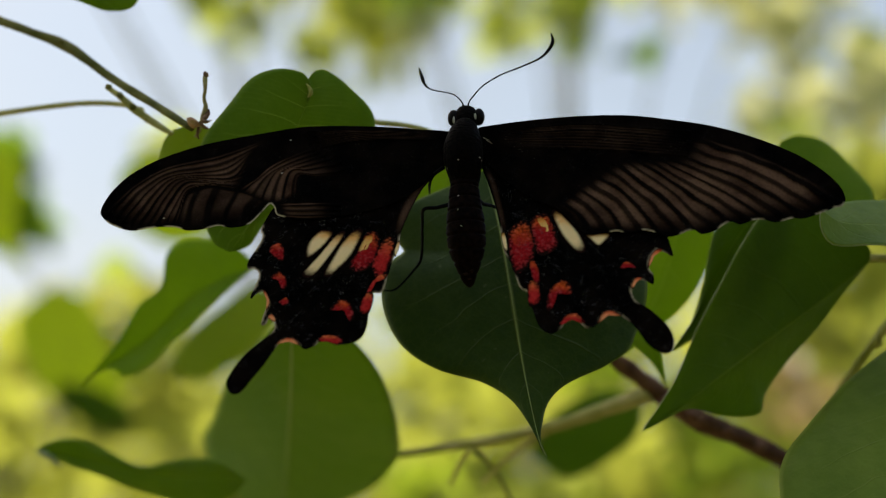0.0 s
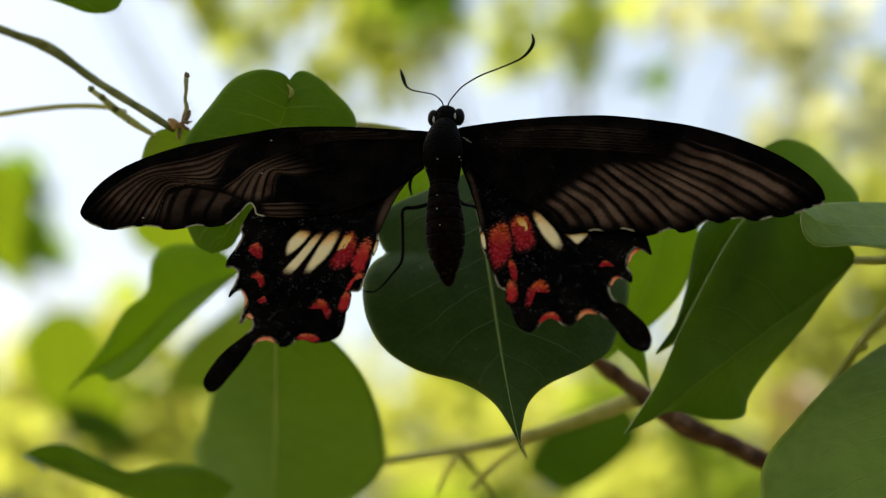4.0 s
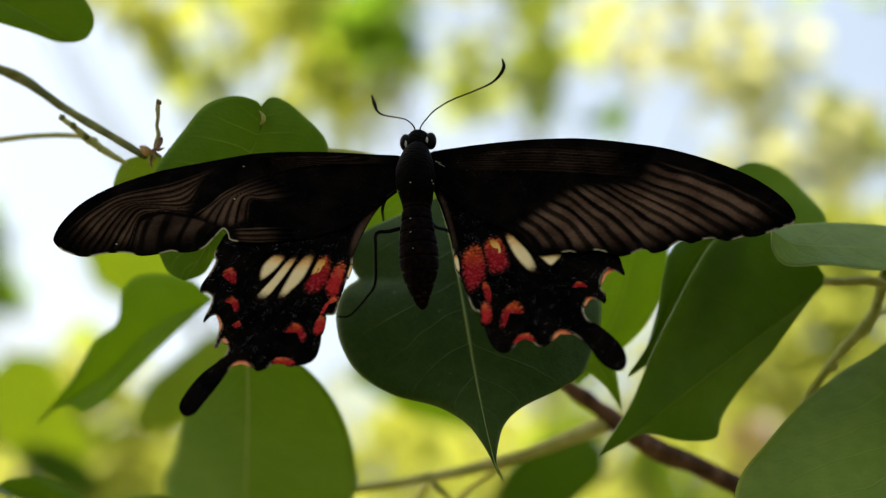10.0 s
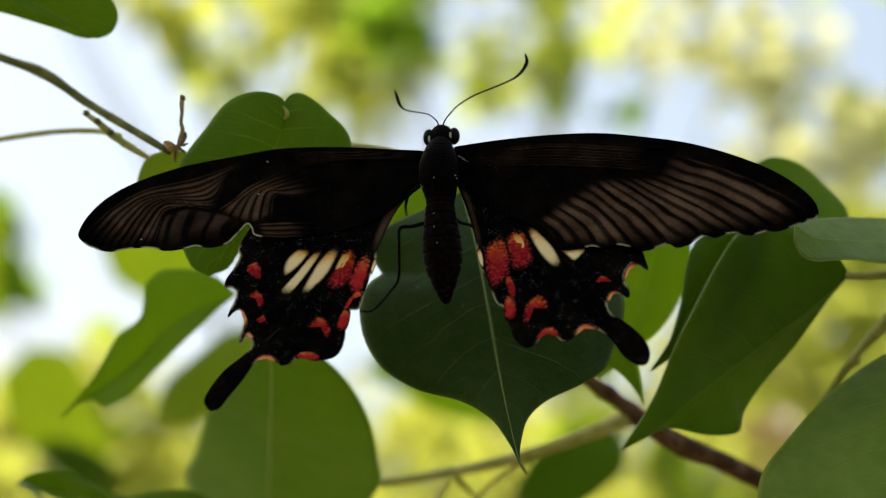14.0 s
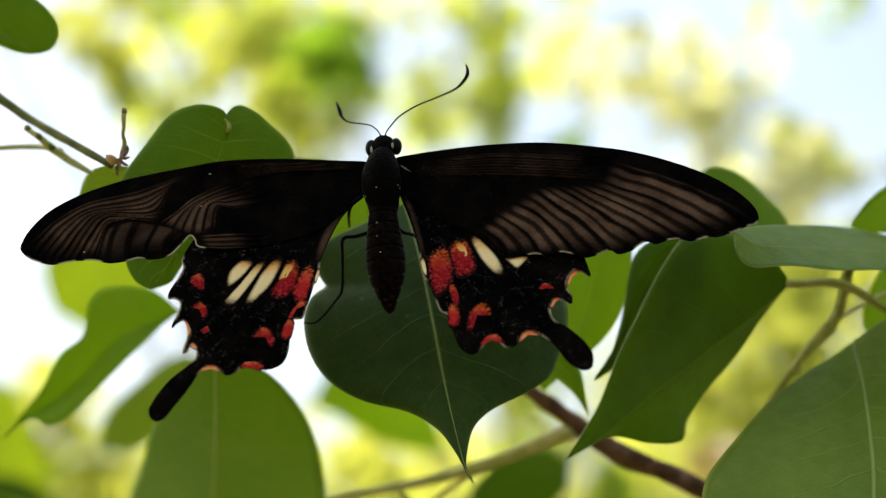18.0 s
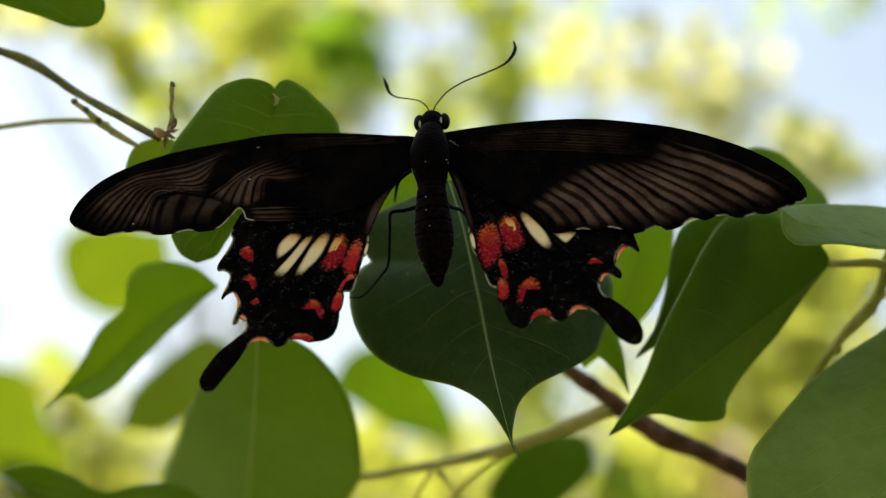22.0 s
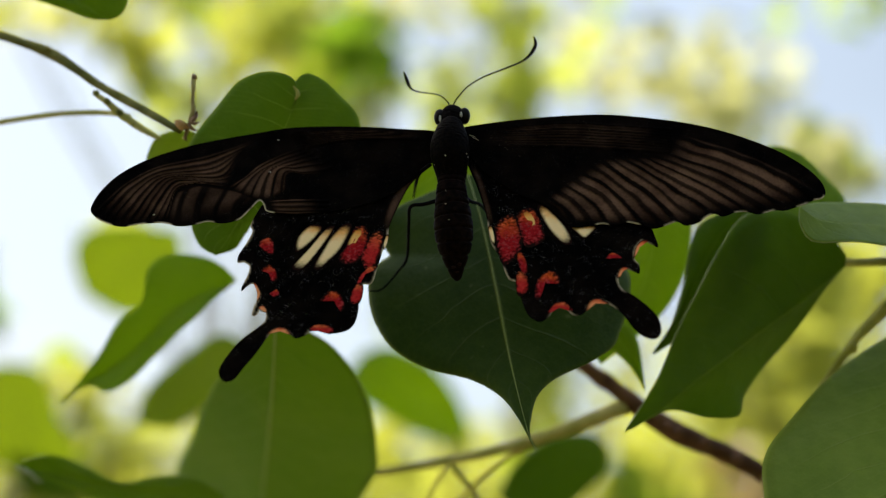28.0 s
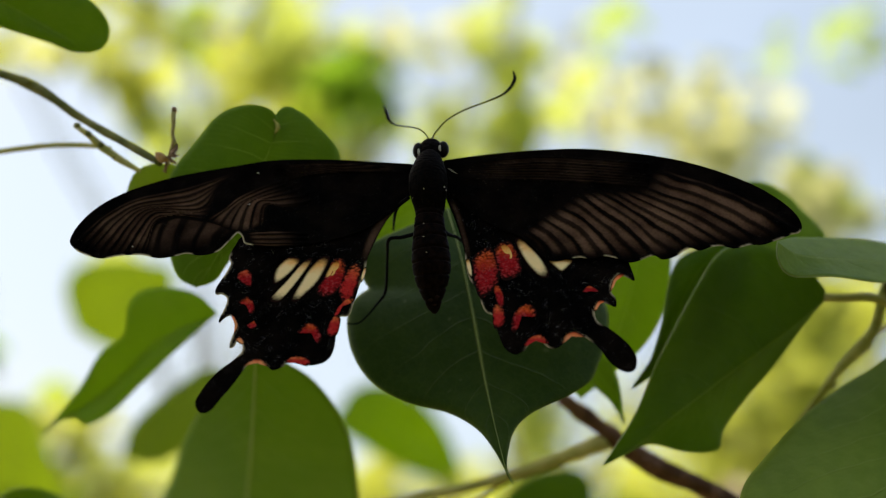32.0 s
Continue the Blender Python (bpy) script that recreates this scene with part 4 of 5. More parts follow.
tube("margin", with_radius([(-67.3, -37.1, 325.0), (-65.9, -37.6, 324.4), (-64.8, -38.2, 324.3), (-64.0, -39.1, 324.5), (-63.0, -39.5, 325.0)], [0.2, 0.42, 0.34, 0.4, 0.12]), PALE_EDGE, shrub, "pale curled leaf margin", 8, 30, 0.3)
blade("leaf", [(-65.4, 38.8, 286), (-59.7, 35.2, 288), (-53.6, 31.8, 289), (-48.4, 28.9, 290)],
      [(-65.4, 38.8, 286), (-64.1, 33.5, 287), (-59.7, 31.8, 288), (-54.4, 30.2, 289), (-51, 29, 290), (-48.4, 28.9, 290)],
      [(-65.4, 38.8, 286), (-56.3, 39, 287), (-49.5, 36.8, 288), (-46.5, 34.2, 289), (-45.8, 31.7, 290), (-46.7, 29.6, 290), (-48.4, 28.9, 290)],
      MID_LEAF, shrub, "rounded green leaf on an upper twig", 0.6, 0.5, 0.3)
blade("leaf", [(-30.7, -51.8, 800), (-11.2, -47.4, 800), (6.4, -58.5, 805), (21.5, -72, 810)],
      [(-30.7, -51.8, 800), (-22.1, -37.7, 800), (-9.1, -34.8, 800), (6.2, -43, 800), (16.2, -56.3, 805), (21.5, -72, 810)],
      [(-30.7, -51.8, 800), (-19.8, -58.3, 800), (-4.6, -67.1, 802), (10.8, -71.6, 805), (21.5, -72, 810)],
      MID_LEAF, shrub, "dim green leaf deep in the shrub", 0.8, 0.5, 0.3)
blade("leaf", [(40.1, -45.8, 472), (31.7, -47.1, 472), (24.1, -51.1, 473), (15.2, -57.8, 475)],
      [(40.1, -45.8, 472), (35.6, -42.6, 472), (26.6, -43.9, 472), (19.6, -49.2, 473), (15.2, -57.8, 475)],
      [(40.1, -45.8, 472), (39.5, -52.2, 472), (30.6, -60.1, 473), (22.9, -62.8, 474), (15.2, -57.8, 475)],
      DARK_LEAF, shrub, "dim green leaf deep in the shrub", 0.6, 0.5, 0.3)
blade("leaf", [(4.9, 10, 297), (-1.2, 8.2, 297), (-7, 4.6, 297), (-12.7, 1.5, 298)],
      [(4.9, 10, 297), (-1.2, 10.9, 297), (-7.7, 9.5, 297), (-11.8, 6.3, 297), (-12.7, 1.5, 298)],
      [(4.9, 10, 297), (3.2, 4.9, 297), (-3.8, 2.1, 297), (-8.7, -0.2, 298), (-12.7, 1.5, 298)],
      FRESH_LEAF, shrub, "", 0.4, 0.3, 0.2)
blade("leaf", [(-98.2, 10.6, 860), (-114.5, 1.5, 860), (-128.5, -7.6, 860), (-138.2, -16.8, 862)],
      [(-98.2, 10.6, 860), (-121.3, 13.3, 860), (-137.5, 10, 860), (-142.7, -0.4, 860), (-138.2, -16.8, 862)],
      [(-98.2, 10.6, 860), (-96.1, -8, 860), (-105.5, -21.9, 860), (-121.9, -25.1, 861), (-138.2, -16.8, 862)],
      SOFT_LEAF, shrub, "dim green leaf deep in the shrub", 0.8, 0.5, 0.3)
tube("blemish", with_radius([(-21.7, 18.5, 275.4), (-21.2, 17.8, 275.4), (-21.1, 17.2, 275.4), (-21.5, 16.7, 275.8)], [0.08, 0.22, 0.26, 0.08]), PALE_BARK, shrub, "tan withered fold in the leaf margin", 8, 20, 0.7)
for p in [(30.7, -27.8, 320.6), (35.6, -31, 320.8), (34.3, -30.2, 320.6), (40.3, -32.6, 321), (45.3, -35.2, 322)]:
    tube("knob", [(p[0] - 0.5, p[1] + 1.0, p[2], 0.3), (p[0], p[1] + 0.1, p[2], 1.15), (p[0] + 0.7, p[1] - 0.9, p[2], 0.35)], BROWN_BARK, shrub, "", 9, 14, 0.5)

for p in [(-57.2, 24.7, 291.4), (-56.2, 23.7, 291.2), (-53.1, 21.9, 289.6), (-47.9, 17, 285.6), (-46.1, 15.5, 285.6), (-44.1, 13.8, 285.2), (-49.5, 18.1, 286)]:
    tube("knob", [(p[0] - 0.35, p[1] + 0.5, p[2], 0.12), (p[0], p[1] + 0.1, p[2], 0.5), (p[0] + 0.4, p[1] - 0.4, p[2], 0.15)], GREEN_BARK, shrub, "", 8, 12, 0.6)
for p in [(64.8, -5.3, 295), (62.7, -11.2, 297), (58.6, -16.6, 300)]:
    tube("knob", [(p[0] - 0.2, p[1] + 0.9, p[2], 0.3), (p[0] + 0.1, p[1], p[2], 1.1), (p[0] - 0.4, p[1] - 1.1, p[2], 0.4)], OLIVE_BARK, shrub, "", 8, 14, 0.5)
blade("leaf", [(-180.4, -46.2, 900), (-174.1, -67, 900), (-164, -86.5, 900), (-145, -102.7, 905)],
      [(-180.4, -46.2, 900), (-192.6, -59.9, 900), (-188.2, -79.5, 900), (-174.1, -95.5, 902), (-145, -102.7, 905)],
      [(-180.4, -46.2, 900), (-163.2, -49.6, 900), (-153.1, -71.5, 900), (-147.6, -90.1, 902), (-145, -102.7, 905)],
      SOFT_LEAF, shrub, "yellow-green leaf deep in the shrub", 0.8, 0.6, 0.4)
# Shade on this leaf is put into its colour, with DARK_LEAF.
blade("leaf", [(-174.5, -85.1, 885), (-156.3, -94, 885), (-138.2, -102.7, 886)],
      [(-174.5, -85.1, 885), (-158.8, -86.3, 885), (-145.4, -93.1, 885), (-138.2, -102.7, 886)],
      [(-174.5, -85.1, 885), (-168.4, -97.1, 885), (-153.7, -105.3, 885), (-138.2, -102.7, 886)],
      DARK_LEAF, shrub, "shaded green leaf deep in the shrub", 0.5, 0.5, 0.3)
blade("leaf", [(-209.4, 23.1, 900), (-200.6, 1.2, 900), (-197.9, -18.3, 900), (-189.7, -39.3, 905)],
      [(-209.4, 23.1, 900), (-212.9, 1, 900), (-207.7, -20.9, 900), (-189.7, -39.3, 905)],
      [(-209.4, 23.1, 900), (-191.6, 7.5, 900), (-193.7, -18.2, 900), (-189.7, -39.3, 905)],
      SOFT_LEAF, shrub, "yellow-green leaf deep in the shrub", 0.8, 0.6, 0.4)


# ---- the butterfly ----
butterfly = tagged(new("butterfly"), "black swallowtail butterfly with red and cream spots, resting on leaf", "butterfly")
butterfly.matrix_world = Matrix.Translation(at(-0.5, 2, 266))
bpy.context.view_layer.update()

WP = (260.075, -0.114, 0.817)   # the wings lie near one plane: away = a + b * right + c * up


def wing_depth(u, v):
    return WP[0] + WP[1] * u + WP[2] * v


def ring(points, n):
    """n points round a closed outline."""
    p = list(points)
    q = spline(p[-2:] + p + p[:2], n * 3)
    d = np.linalg.norm(q - np.array(p[0]), axis=1)
    h = len(q) // 2
    a, b = d[:h].argmin(), h + d[h:].argmin()
    q = q[a:b + 1]
    s = np.concatenate([[0], np.cumsum(np.linalg.norm(np.diff(q, axis=0), axis=1))])
    k = np.linspace(0, s[-1], n, endpoint=False)
    return np.stack([np.interp(k, s, q[:, 0]), np.interp(k, s, q[:, 1])], 1)


def inside(poly, x, y):
    j = np.roll(np.arange(len(poly)), 1)
    hit = np.zeros(x.shape, bool)
    for a, b in zip(poly, poly[j]):
        c = (a[1] > y) != (b[1] > y)
        hit ^= c & (x < (b[0] - a[0]) * (y - a[1]) / (b[1] - a[1] + 1e-12) + a[0])
    return hit


def family(*curves, n=220, m=200):
    """Samples of a pencil of lines that cross the given curves in turn: position, which line and how far along it."""
    across = [spline(c, n) for c in curves]
    tree_ = kdtree.KDTree(n * m)
    for i in range(n):
        for j, p in enumerate(spline([a[i] for a in across], m)):
            tree_.insert((p[0], p[1], 0), i * m + j)
    tree_.balance()
    return tree_, n, m


def smooth(x, a, b):
    k = min(max((x - a) / (b - a), 0.0), 1.0)
    return k * k * (3 - 2 * k)


def wing(name, outline, families, lift, parent, label, dust, rims, curve, step=0.21):
    """A wing cut from a fine sheet along its outline; veins stand up as ridges between brown rays."""
    poly = ring(outline, 420)
    x = np.arange(poly[:, 0].min(), poly[:, 0].max(), step)
    y = np.arange(poly[:, 1].min(), poly[:, 1].max(), step)
    X, Y = np.meshgrid(x, y)
    ok = inside(poly, X, Y)
    near = kdtree.KDTree(len(poly))
    for i, p in enumerate(poly):
        near.insert((p[0], p[1], 0), i)
    near.balance()
    bm_pts = [tuple(p) for p in poly]
    for a, b, k in zip(X.ravel(), Y.ravel(), ok.ravel()):
        if k and near.find((a, b, 0))[2] > step * 0.55:
            bm_pts.append((a, b))
    from mathutils import geometry
    n = len(poly)
    res = geometry.delaunay_2d_cdt([Vector(p) for p in bm_pts], [], [list(range(n))], 1, 1e-5)
    pts, faces = res[0], [tuple(f) for f in res[2]]
    ray, rim, hgt, dst = [], [], [], []
    for p in pts:
        r_, h_ = 0.0, 0.0
        for (tr, nn, mm), lines, lo, hi, strength, qfade, *thin in families:
            co, k, dist = tr.find((p.x, p.y, 0))
            q, r = (k // mm) / (nn - 1), (k % mm) / (mm - 1)
            if dist > 0.8:
                continue
            w_ = thin[0] if thin else 1.0
            qw = q + 0.16 / lines * noise.noise(Vector((p.x * 0.35, p.y * 0.35, 7)))
            ph = (qw * lines) % 1.0
            wob = 0.06 * noise.noise(Vector((p.x * 0.5, p.y * 0.5, 3)))
            wob += 0.05 * math.sin(int(qw * lines) * 2.4)
            dark = 1 - smooth(abs(ph - 0.5), 0.10 * w_ + wob * w_, 0.34 * w_ + wob * w_)
            band = 1 - dark * (0.98 if int(qw * lines) % 2 == 0 else 0.88)
            band *= 0.80 + 0.20 * math.sin(int(qw * lines + 0.5) * 1.9 + 1) + 0.25 * noise.noise(Vector((p.x * 0.28, p.y * 0.28, 9)))
            env = smooth(r, lo[0], lo[1]) * (1 - smooth(r, hi[0], hi[1])) * smooth(q, 0.0, qfade[0]) * (1 - smooth(q, qfade[1], 1.0))
            env *= 1 - smooth(dist, 0.2, 0.8)
            r_ = max(r_, min(1.0, strength * band * env))
            h_ = max(h_, 0.2 * dark * smooth(r, 0.0, 0.2))
        d_ = near.find((p.x, p.y, 0))
        f_ = 0.0
        for u, v, rad in rims:
            f_ = max(f_, 1 - smooth(math.hypot(p.x - u, p.y - v), rad * 0.6, rad))
        rim.append(f_ * (1 - smooth(d_[2], 0.08, 0.24)))
        ray.append(r_)
        hgt.append(h_ + 0.05 * noise.noise(Vector((p.x * 0.9, p.y * 0.9, 1))))
        dst.append(dust)
    front = [(p.x, p.y, wing_depth(p.x, p.y) + lift + curve(p.x, p.y) - h) for p, h in zip(pts, hgt)]
    back = [(a, b, c + 0.10) for a, b, c in front]
    k = len(front)
    faces = [f if (pts[f[1]] - pts[f[0]]).cross(pts[f[2]] - pts[f[0]]) > 0 else f[::-1] for f in faces]
    edge = {}
    for f in faces:
        for a, b in zip(f, f[1:] + f[:1]):
            edge[(a, b)] = True
    sides = [(b, a, a + k, b + k) for a, b in edge if (b, a) not in edge]
    ob = mesh_object(name, placed(front) + placed(back), faces + [tuple(v + k for v in f[::-1]) for f in faces] + sides, WING, parent, label)
    for key, values in (("ray", ray), ("rim", rim), ("dust", dst)):
        lay = ob.data.attributes.new(key, 'FLOAT', 'POINT')
        lay.data.foreach_set("value", values * 2)
    return ob


def spot(name, outline, material, parent, curve, lift, label="", n=40):
    """A patch of coloured scales lying on the wing."""
    p = ring(outline, n)
    c = p.mean(axis=0)
    p = c + (p - c) * 1.13
    verts, values, faces = [], [], []
    for k, e in ((1.0, 0.0), (0.86, 0.35), (0.66, 0.75), (0.38, 1.0)):
        for q in p:
            w = c + (q - c) * k
            verts.append((w[0], w[1], wing_depth(*w) + lift + curve(*w) - 0.09 - 0.03 * e))
            values.append(e)
    verts.append((c[0], c[1], wing_depth(*c) + lift + curve(*c) - 0.12))
    values.append(1.0)
    for r in range(3):
        for i in range(n):
            j = (i + 1) % n
            faces.append((r * n + i, r * n + j, (r + 1) * n + j, (r + 1) * n + i))
    faces += [(3 * n + i, 3 * n + (i + 1) % n, 4 * n) for i in range(n)]
    ob = mesh_object(name, placed(verts), faces, material, parent, label)
    lo, hi = p[:, 1].min(), p[:, 1].max()
    for key, row in (("inside", values), ("tip", [(w[1] - lo) / (hi - lo) for w in verts])):
        lay = ob.data.attributes.new(key, 'FLOAT', 'POINT')
        lay.data.foreach_set("value", row)
    return ob


def no_curve(u, v):
    return 0.25 * math.sin(u * 0.16) + 0.2 * math.sin(v * 0.3 + u * 0.05)


def crumpled(u, v):
    """The damaged forewing is pleated towards its hind margin."""
    c, d = FOLD
    k = math.exp(-((u - c) / 5.0) ** 2 - ((v - d) / 4.0) ** 2)
    return no_curve(u, v) - 0.9 * k * math.sin((u - c) * 0.9) - 0.4 * k


FOLD = (-23.1, 5)

# Right pair.
# The single ray paints the sheen of the inner margin's fold in brown.
hind_r = wing("hindwing", [(1.3, 10.3), (1.3, 8), (2.4, 5), (3.5, 1.3), (4, -2.3), (5.1, -4.4), (6, -6.9), (7.1, -7.6), (7.5, -9.4), (8.3, -11.4), (9.6, -12.2), (10.7, -11.7), (11.6, -10.7), (12.8, -10.6), (13.8, -11.4), (15, -11.2), (15.7, -10.1), (16.9, -9.6), (18.4, -10.2), (19.8, -11.4), (21, -13.1), (22.6, -14.1), (23.8, -13.8), (24.1, -12.4), (23.3, -10.8), (21.4, -9.1), (19.8, -8.1), (19.5, -6.8), (20.2, -5.8), (21.3, -6), (22.1, -6.3), (22.2, -5.2), (21.7, -4.4), (22, -3.1), (22.8, -2.3), (24, -2.7), (24.7, -3), (24.5, -1.8), (23.9, -0.2), (22, 1.7), (15.3, 6.2), (6.8, 10.9)], [(family([(1.6, 7.5), (2.3, 7.8)], [(2.6, 5), (3.4, 5.3)], [(3.5, 1.3), (4.3, 1.6)], [(3.9, -1), (4.7, -0.8)]), 0.01, (0.0, 0.2), (0.7, 1.0), 0.45, (0.25, 0.5))], 0.35, butterfly, "black tailed hindwing with red crescents and cream spots", 1.0, [(*p, 2.2) for p in [(6.4, -7.2), (12.4, -10.8), (17.2, -9.9), (19.5, -6.7), (22.3, -3.3), (4.1, -1.6)]], no_curve)
fore_r = wing("forewing", [(0.2, 10.9), (0.8, 12.6), (2.6, 13.1), (8.4, 13.9), (14.3, 14.4), (20.2, 14.5), (26, 13.9), (31, 13.1), (35.9, 11.7), (40.7, 9.7), (43.9, 7.6), (45.7, 5.7), (46.2, 4.2), (45.7, 3.3), (44.6, 3), (43.1, 2.4), (40.9, 1.7), (39.5, 1.7), (37.5, 1.2), (36, 1.5), (34.6, 1.4), (33.1, 0.9), (31.8, 1.2), (29.9, 0.1), (28.3, -0.3), (27.3, 0.2), (25.3, -0.5), (24.1, -0.7), (23.1, -0.3), (21.2, 0.1), (19.6, -0.3), (18, -0.1), (16.2, -0.4), (14.3, -0.5), (12.6, 0.8), (10.6, 2.6), (7.6, 3.8), (3.8, 6.4), (1.8, 8.6)],
              [(family([(10.8, 3), (15.3, 6.2), (18.6, 8.4), (22.6, 8.7), (26.1, 8.9), (27.5, 10), (27.9, 11.3), (28.6, 12)], [(12.4, 1.7), (16.8, 3.1), (21.5, 3.8), (26.2, 4.5), (30.5, 5.2), (33.8, 6.3), (36.1, 7.7), (37.7, 8.8)], [(13.4, 0.1), (18.3, -0.3), (24.1, -0.7), (29.5, 0), (34.6, 1.4), (39.5, 1.7), (43.8, 2.7), (46, 4.3)]), 15.0, (0.0, 0.25), (0.66, 0.97), 1.25, (0.10, 0.97), 1.0),
               (family([(2.4, 10.2), (2.4, 11.4), (2.8, 12.4)], [(14.1, 10), (14.2, 11.9), (14.3, 13.5)], [(26.6, 9.2), (26.8, 10.9), (27, 12.7)]), 9.0, (0.0, 0.4), (0.75, 1.0), 0.36, (0.08, 0.85), 1.5)],
              0.0, butterfly, "black forewing with brown rays between the veins", 0.15, [(*p, 0.95) for p in [(45.3, 3.3), (43.1, 2.4), (38.8, 1.6), (35.3, 1.5), (31, 0.8), (26.4, -0.1), (21.9, 0), (18, -0.2)]], no_curve, 0.15)
for kind, material, row in (
        ("red_spot", RED, [(4.8, -0.6), (5.5, 0.3), (6.8, 0.8), (7.5, -0.3), (7.8, -2.1), (7.6, -3.3), (6.9, -4.2), (5.6, -5), (5, -3.5), (4.8, -2)]),
        ("red_spot", RED, [(7.5, 0.5), (8.2, 1.5), (9.4, 1.7), (10, 0.8), (10.5, -0.7), (10.6, -1.8), (9.8, -2.5), (8.5, -2.8), (8, -1.7)]),
        ("amber_spot", AMBER, [(8.1, 1.2), (9, 1.6), (9.7, 1), (10.1, -0.5), (9.7, -1.4), (8.9, -0.8)]),
        ("cream_spot", CREAM, [(10.3, 1.8), (11, 2.1), (12.5, 0.7), (13.7, -1), (13.9, -2.2), (13, -2.4), (11.7, -1.1), (10.8, 0.4)]),
        ("cream_spot", CREAM, [(14.3, -0.5), (15.5, -0.3), (17.1, -0.4), (16.6, -1.2), (15.7, -1.8), (14.8, -1.1)]),
        ("red_spot", RED, [(7.2, -3.9), (7.8, -3.8), (8.3, -4.8), (8.4, -6), (7.8, -6.3), (7.4, -5.2)]),
        ("red_crescent", RED, [(9.4, -9.2), (9.4, -7.9), (10.1, -6.7), (11.2, -6.1), (12.1, -6.7), (12.1, -7.6), (11.5, -7.4), (10.8, -7.1), (10.3, -7.8), (9.9, -9.2)]),
        ("orange_spot", ORANGE, [(7.1, -6.7), (7.7, -6.1), (8.3, -6.8), (8.4, -8.1), (7.7, -8.9), (7.1, -8.7)]),
        ("orange_spot", ORANGE, [(10.8, -11.2), (11.4, -10.1), (12.6, -9.8), (13.3, -10.3), (13.5, -10.9), (12.2, -10.5), (11.4, -10.9)]),
        ("coral_spot", CORAL, [(15.3, -10.9), (15.8, -9.8), (16.9, -9.4), (18.1, -10), (16.9, -9.7), (16.1, -10.1)]),
        ("red_crescent", RED, [(18.2, -4.4), (19, -3.7), (20.1, -4.3), (19.3, -4.4)]),
        ("coral_spot", CORAL, [(19.4, -6.6), (20, -5.6), (20.8, -5.6), (20.2, -6), (19.7, -6.7)]),
        ("coral_spot", CORAL, [(21.6, -4.3), (22, -3), (22.8, -2.2), (23.5, -2.3), (22.6, -2.7), (22.1, -3.7)]),
        ("cream_spot", CREAM, [(3.8, -0.7), (4.2, -0.5), (4.5, -1.6), (4.5, -2.6), (4.1, -2.2)])):
    spot(kind, row, material, hind_r, no_curve, 0.35)

# Left pair; the hind margin of this forewing is crumpled.
# Here too the one ray is painted sheen along the inner fold.
hind_l = wing("hindwing", [(-3.5, 10.4), (-3.5, 8.1), (-6.4, 4.4), (-8.5, 0), (-8.9, -2.1), (-9.5, -3.7), (-10.2, -6), (-10.8, -7.7), (-12.2, -8.1), (-12.4, -11.1), (-12.9, -12.7), (-13.9, -13.5), (-15.6, -13.8), (-16.6, -13.3), (-17.9, -13.3), (-18.7, -14), (-20, -14.4), (-21, -13.6), (-22.1, -13.4), (-23.1, -13.9), (-24.7, -16.2), (-26, -17.8), (-27.2, -19.3), (-28.4, -19.5), (-29.1, -18.4), (-28.4, -16.8), (-26.9, -14.9), (-24.9, -13.3), (-23.9, -12.3), (-23.9, -11.2), (-24.4, -10.7), (-24.9, -11.7), (-25.5, -11.7), (-25.2, -10.3), (-24.8, -9.2), (-25.5, -7.9), (-26.4, -8.2), (-27, -8.8), (-27, -8.2), (-26.4, -6.8), (-26.2, -5.7), (-26.9, -5.2), (-27.7, -5.2), (-27.7, -4.3), (-26.7, -2.6), (-26.1, -1.2), (-26.4, -0.4), (-25.7, 1.2), (-24.5, 2.8), (-19.5, 6.9), (-9.3, 10.5)], [(family([(-4.1, 7.3), (-4.9, 7.9)], [(-6.3, 4.5), (-7.3, 5.1)], [(-8, 1.3), (-9, 1.9)], [(-8.8, -1.3), (-9.7, -1)]), 0.01, (0.0, 0.2), (0.7, 1.0), 0.6, (0.25, 0.5))], 0.35, butterfly, "black tailed hindwing with a row of cream and red spots", 1.0, [(*p, 2.0) for p in [(-26.2, -1.5), (-26.3, -6.1), (-24.9, -9.2), (-24.1, -11.1), (-22.1, -13.4), (-17.2, -13.3), (-10.6, -7.5), (-9.1, -2.5)]], no_curve)
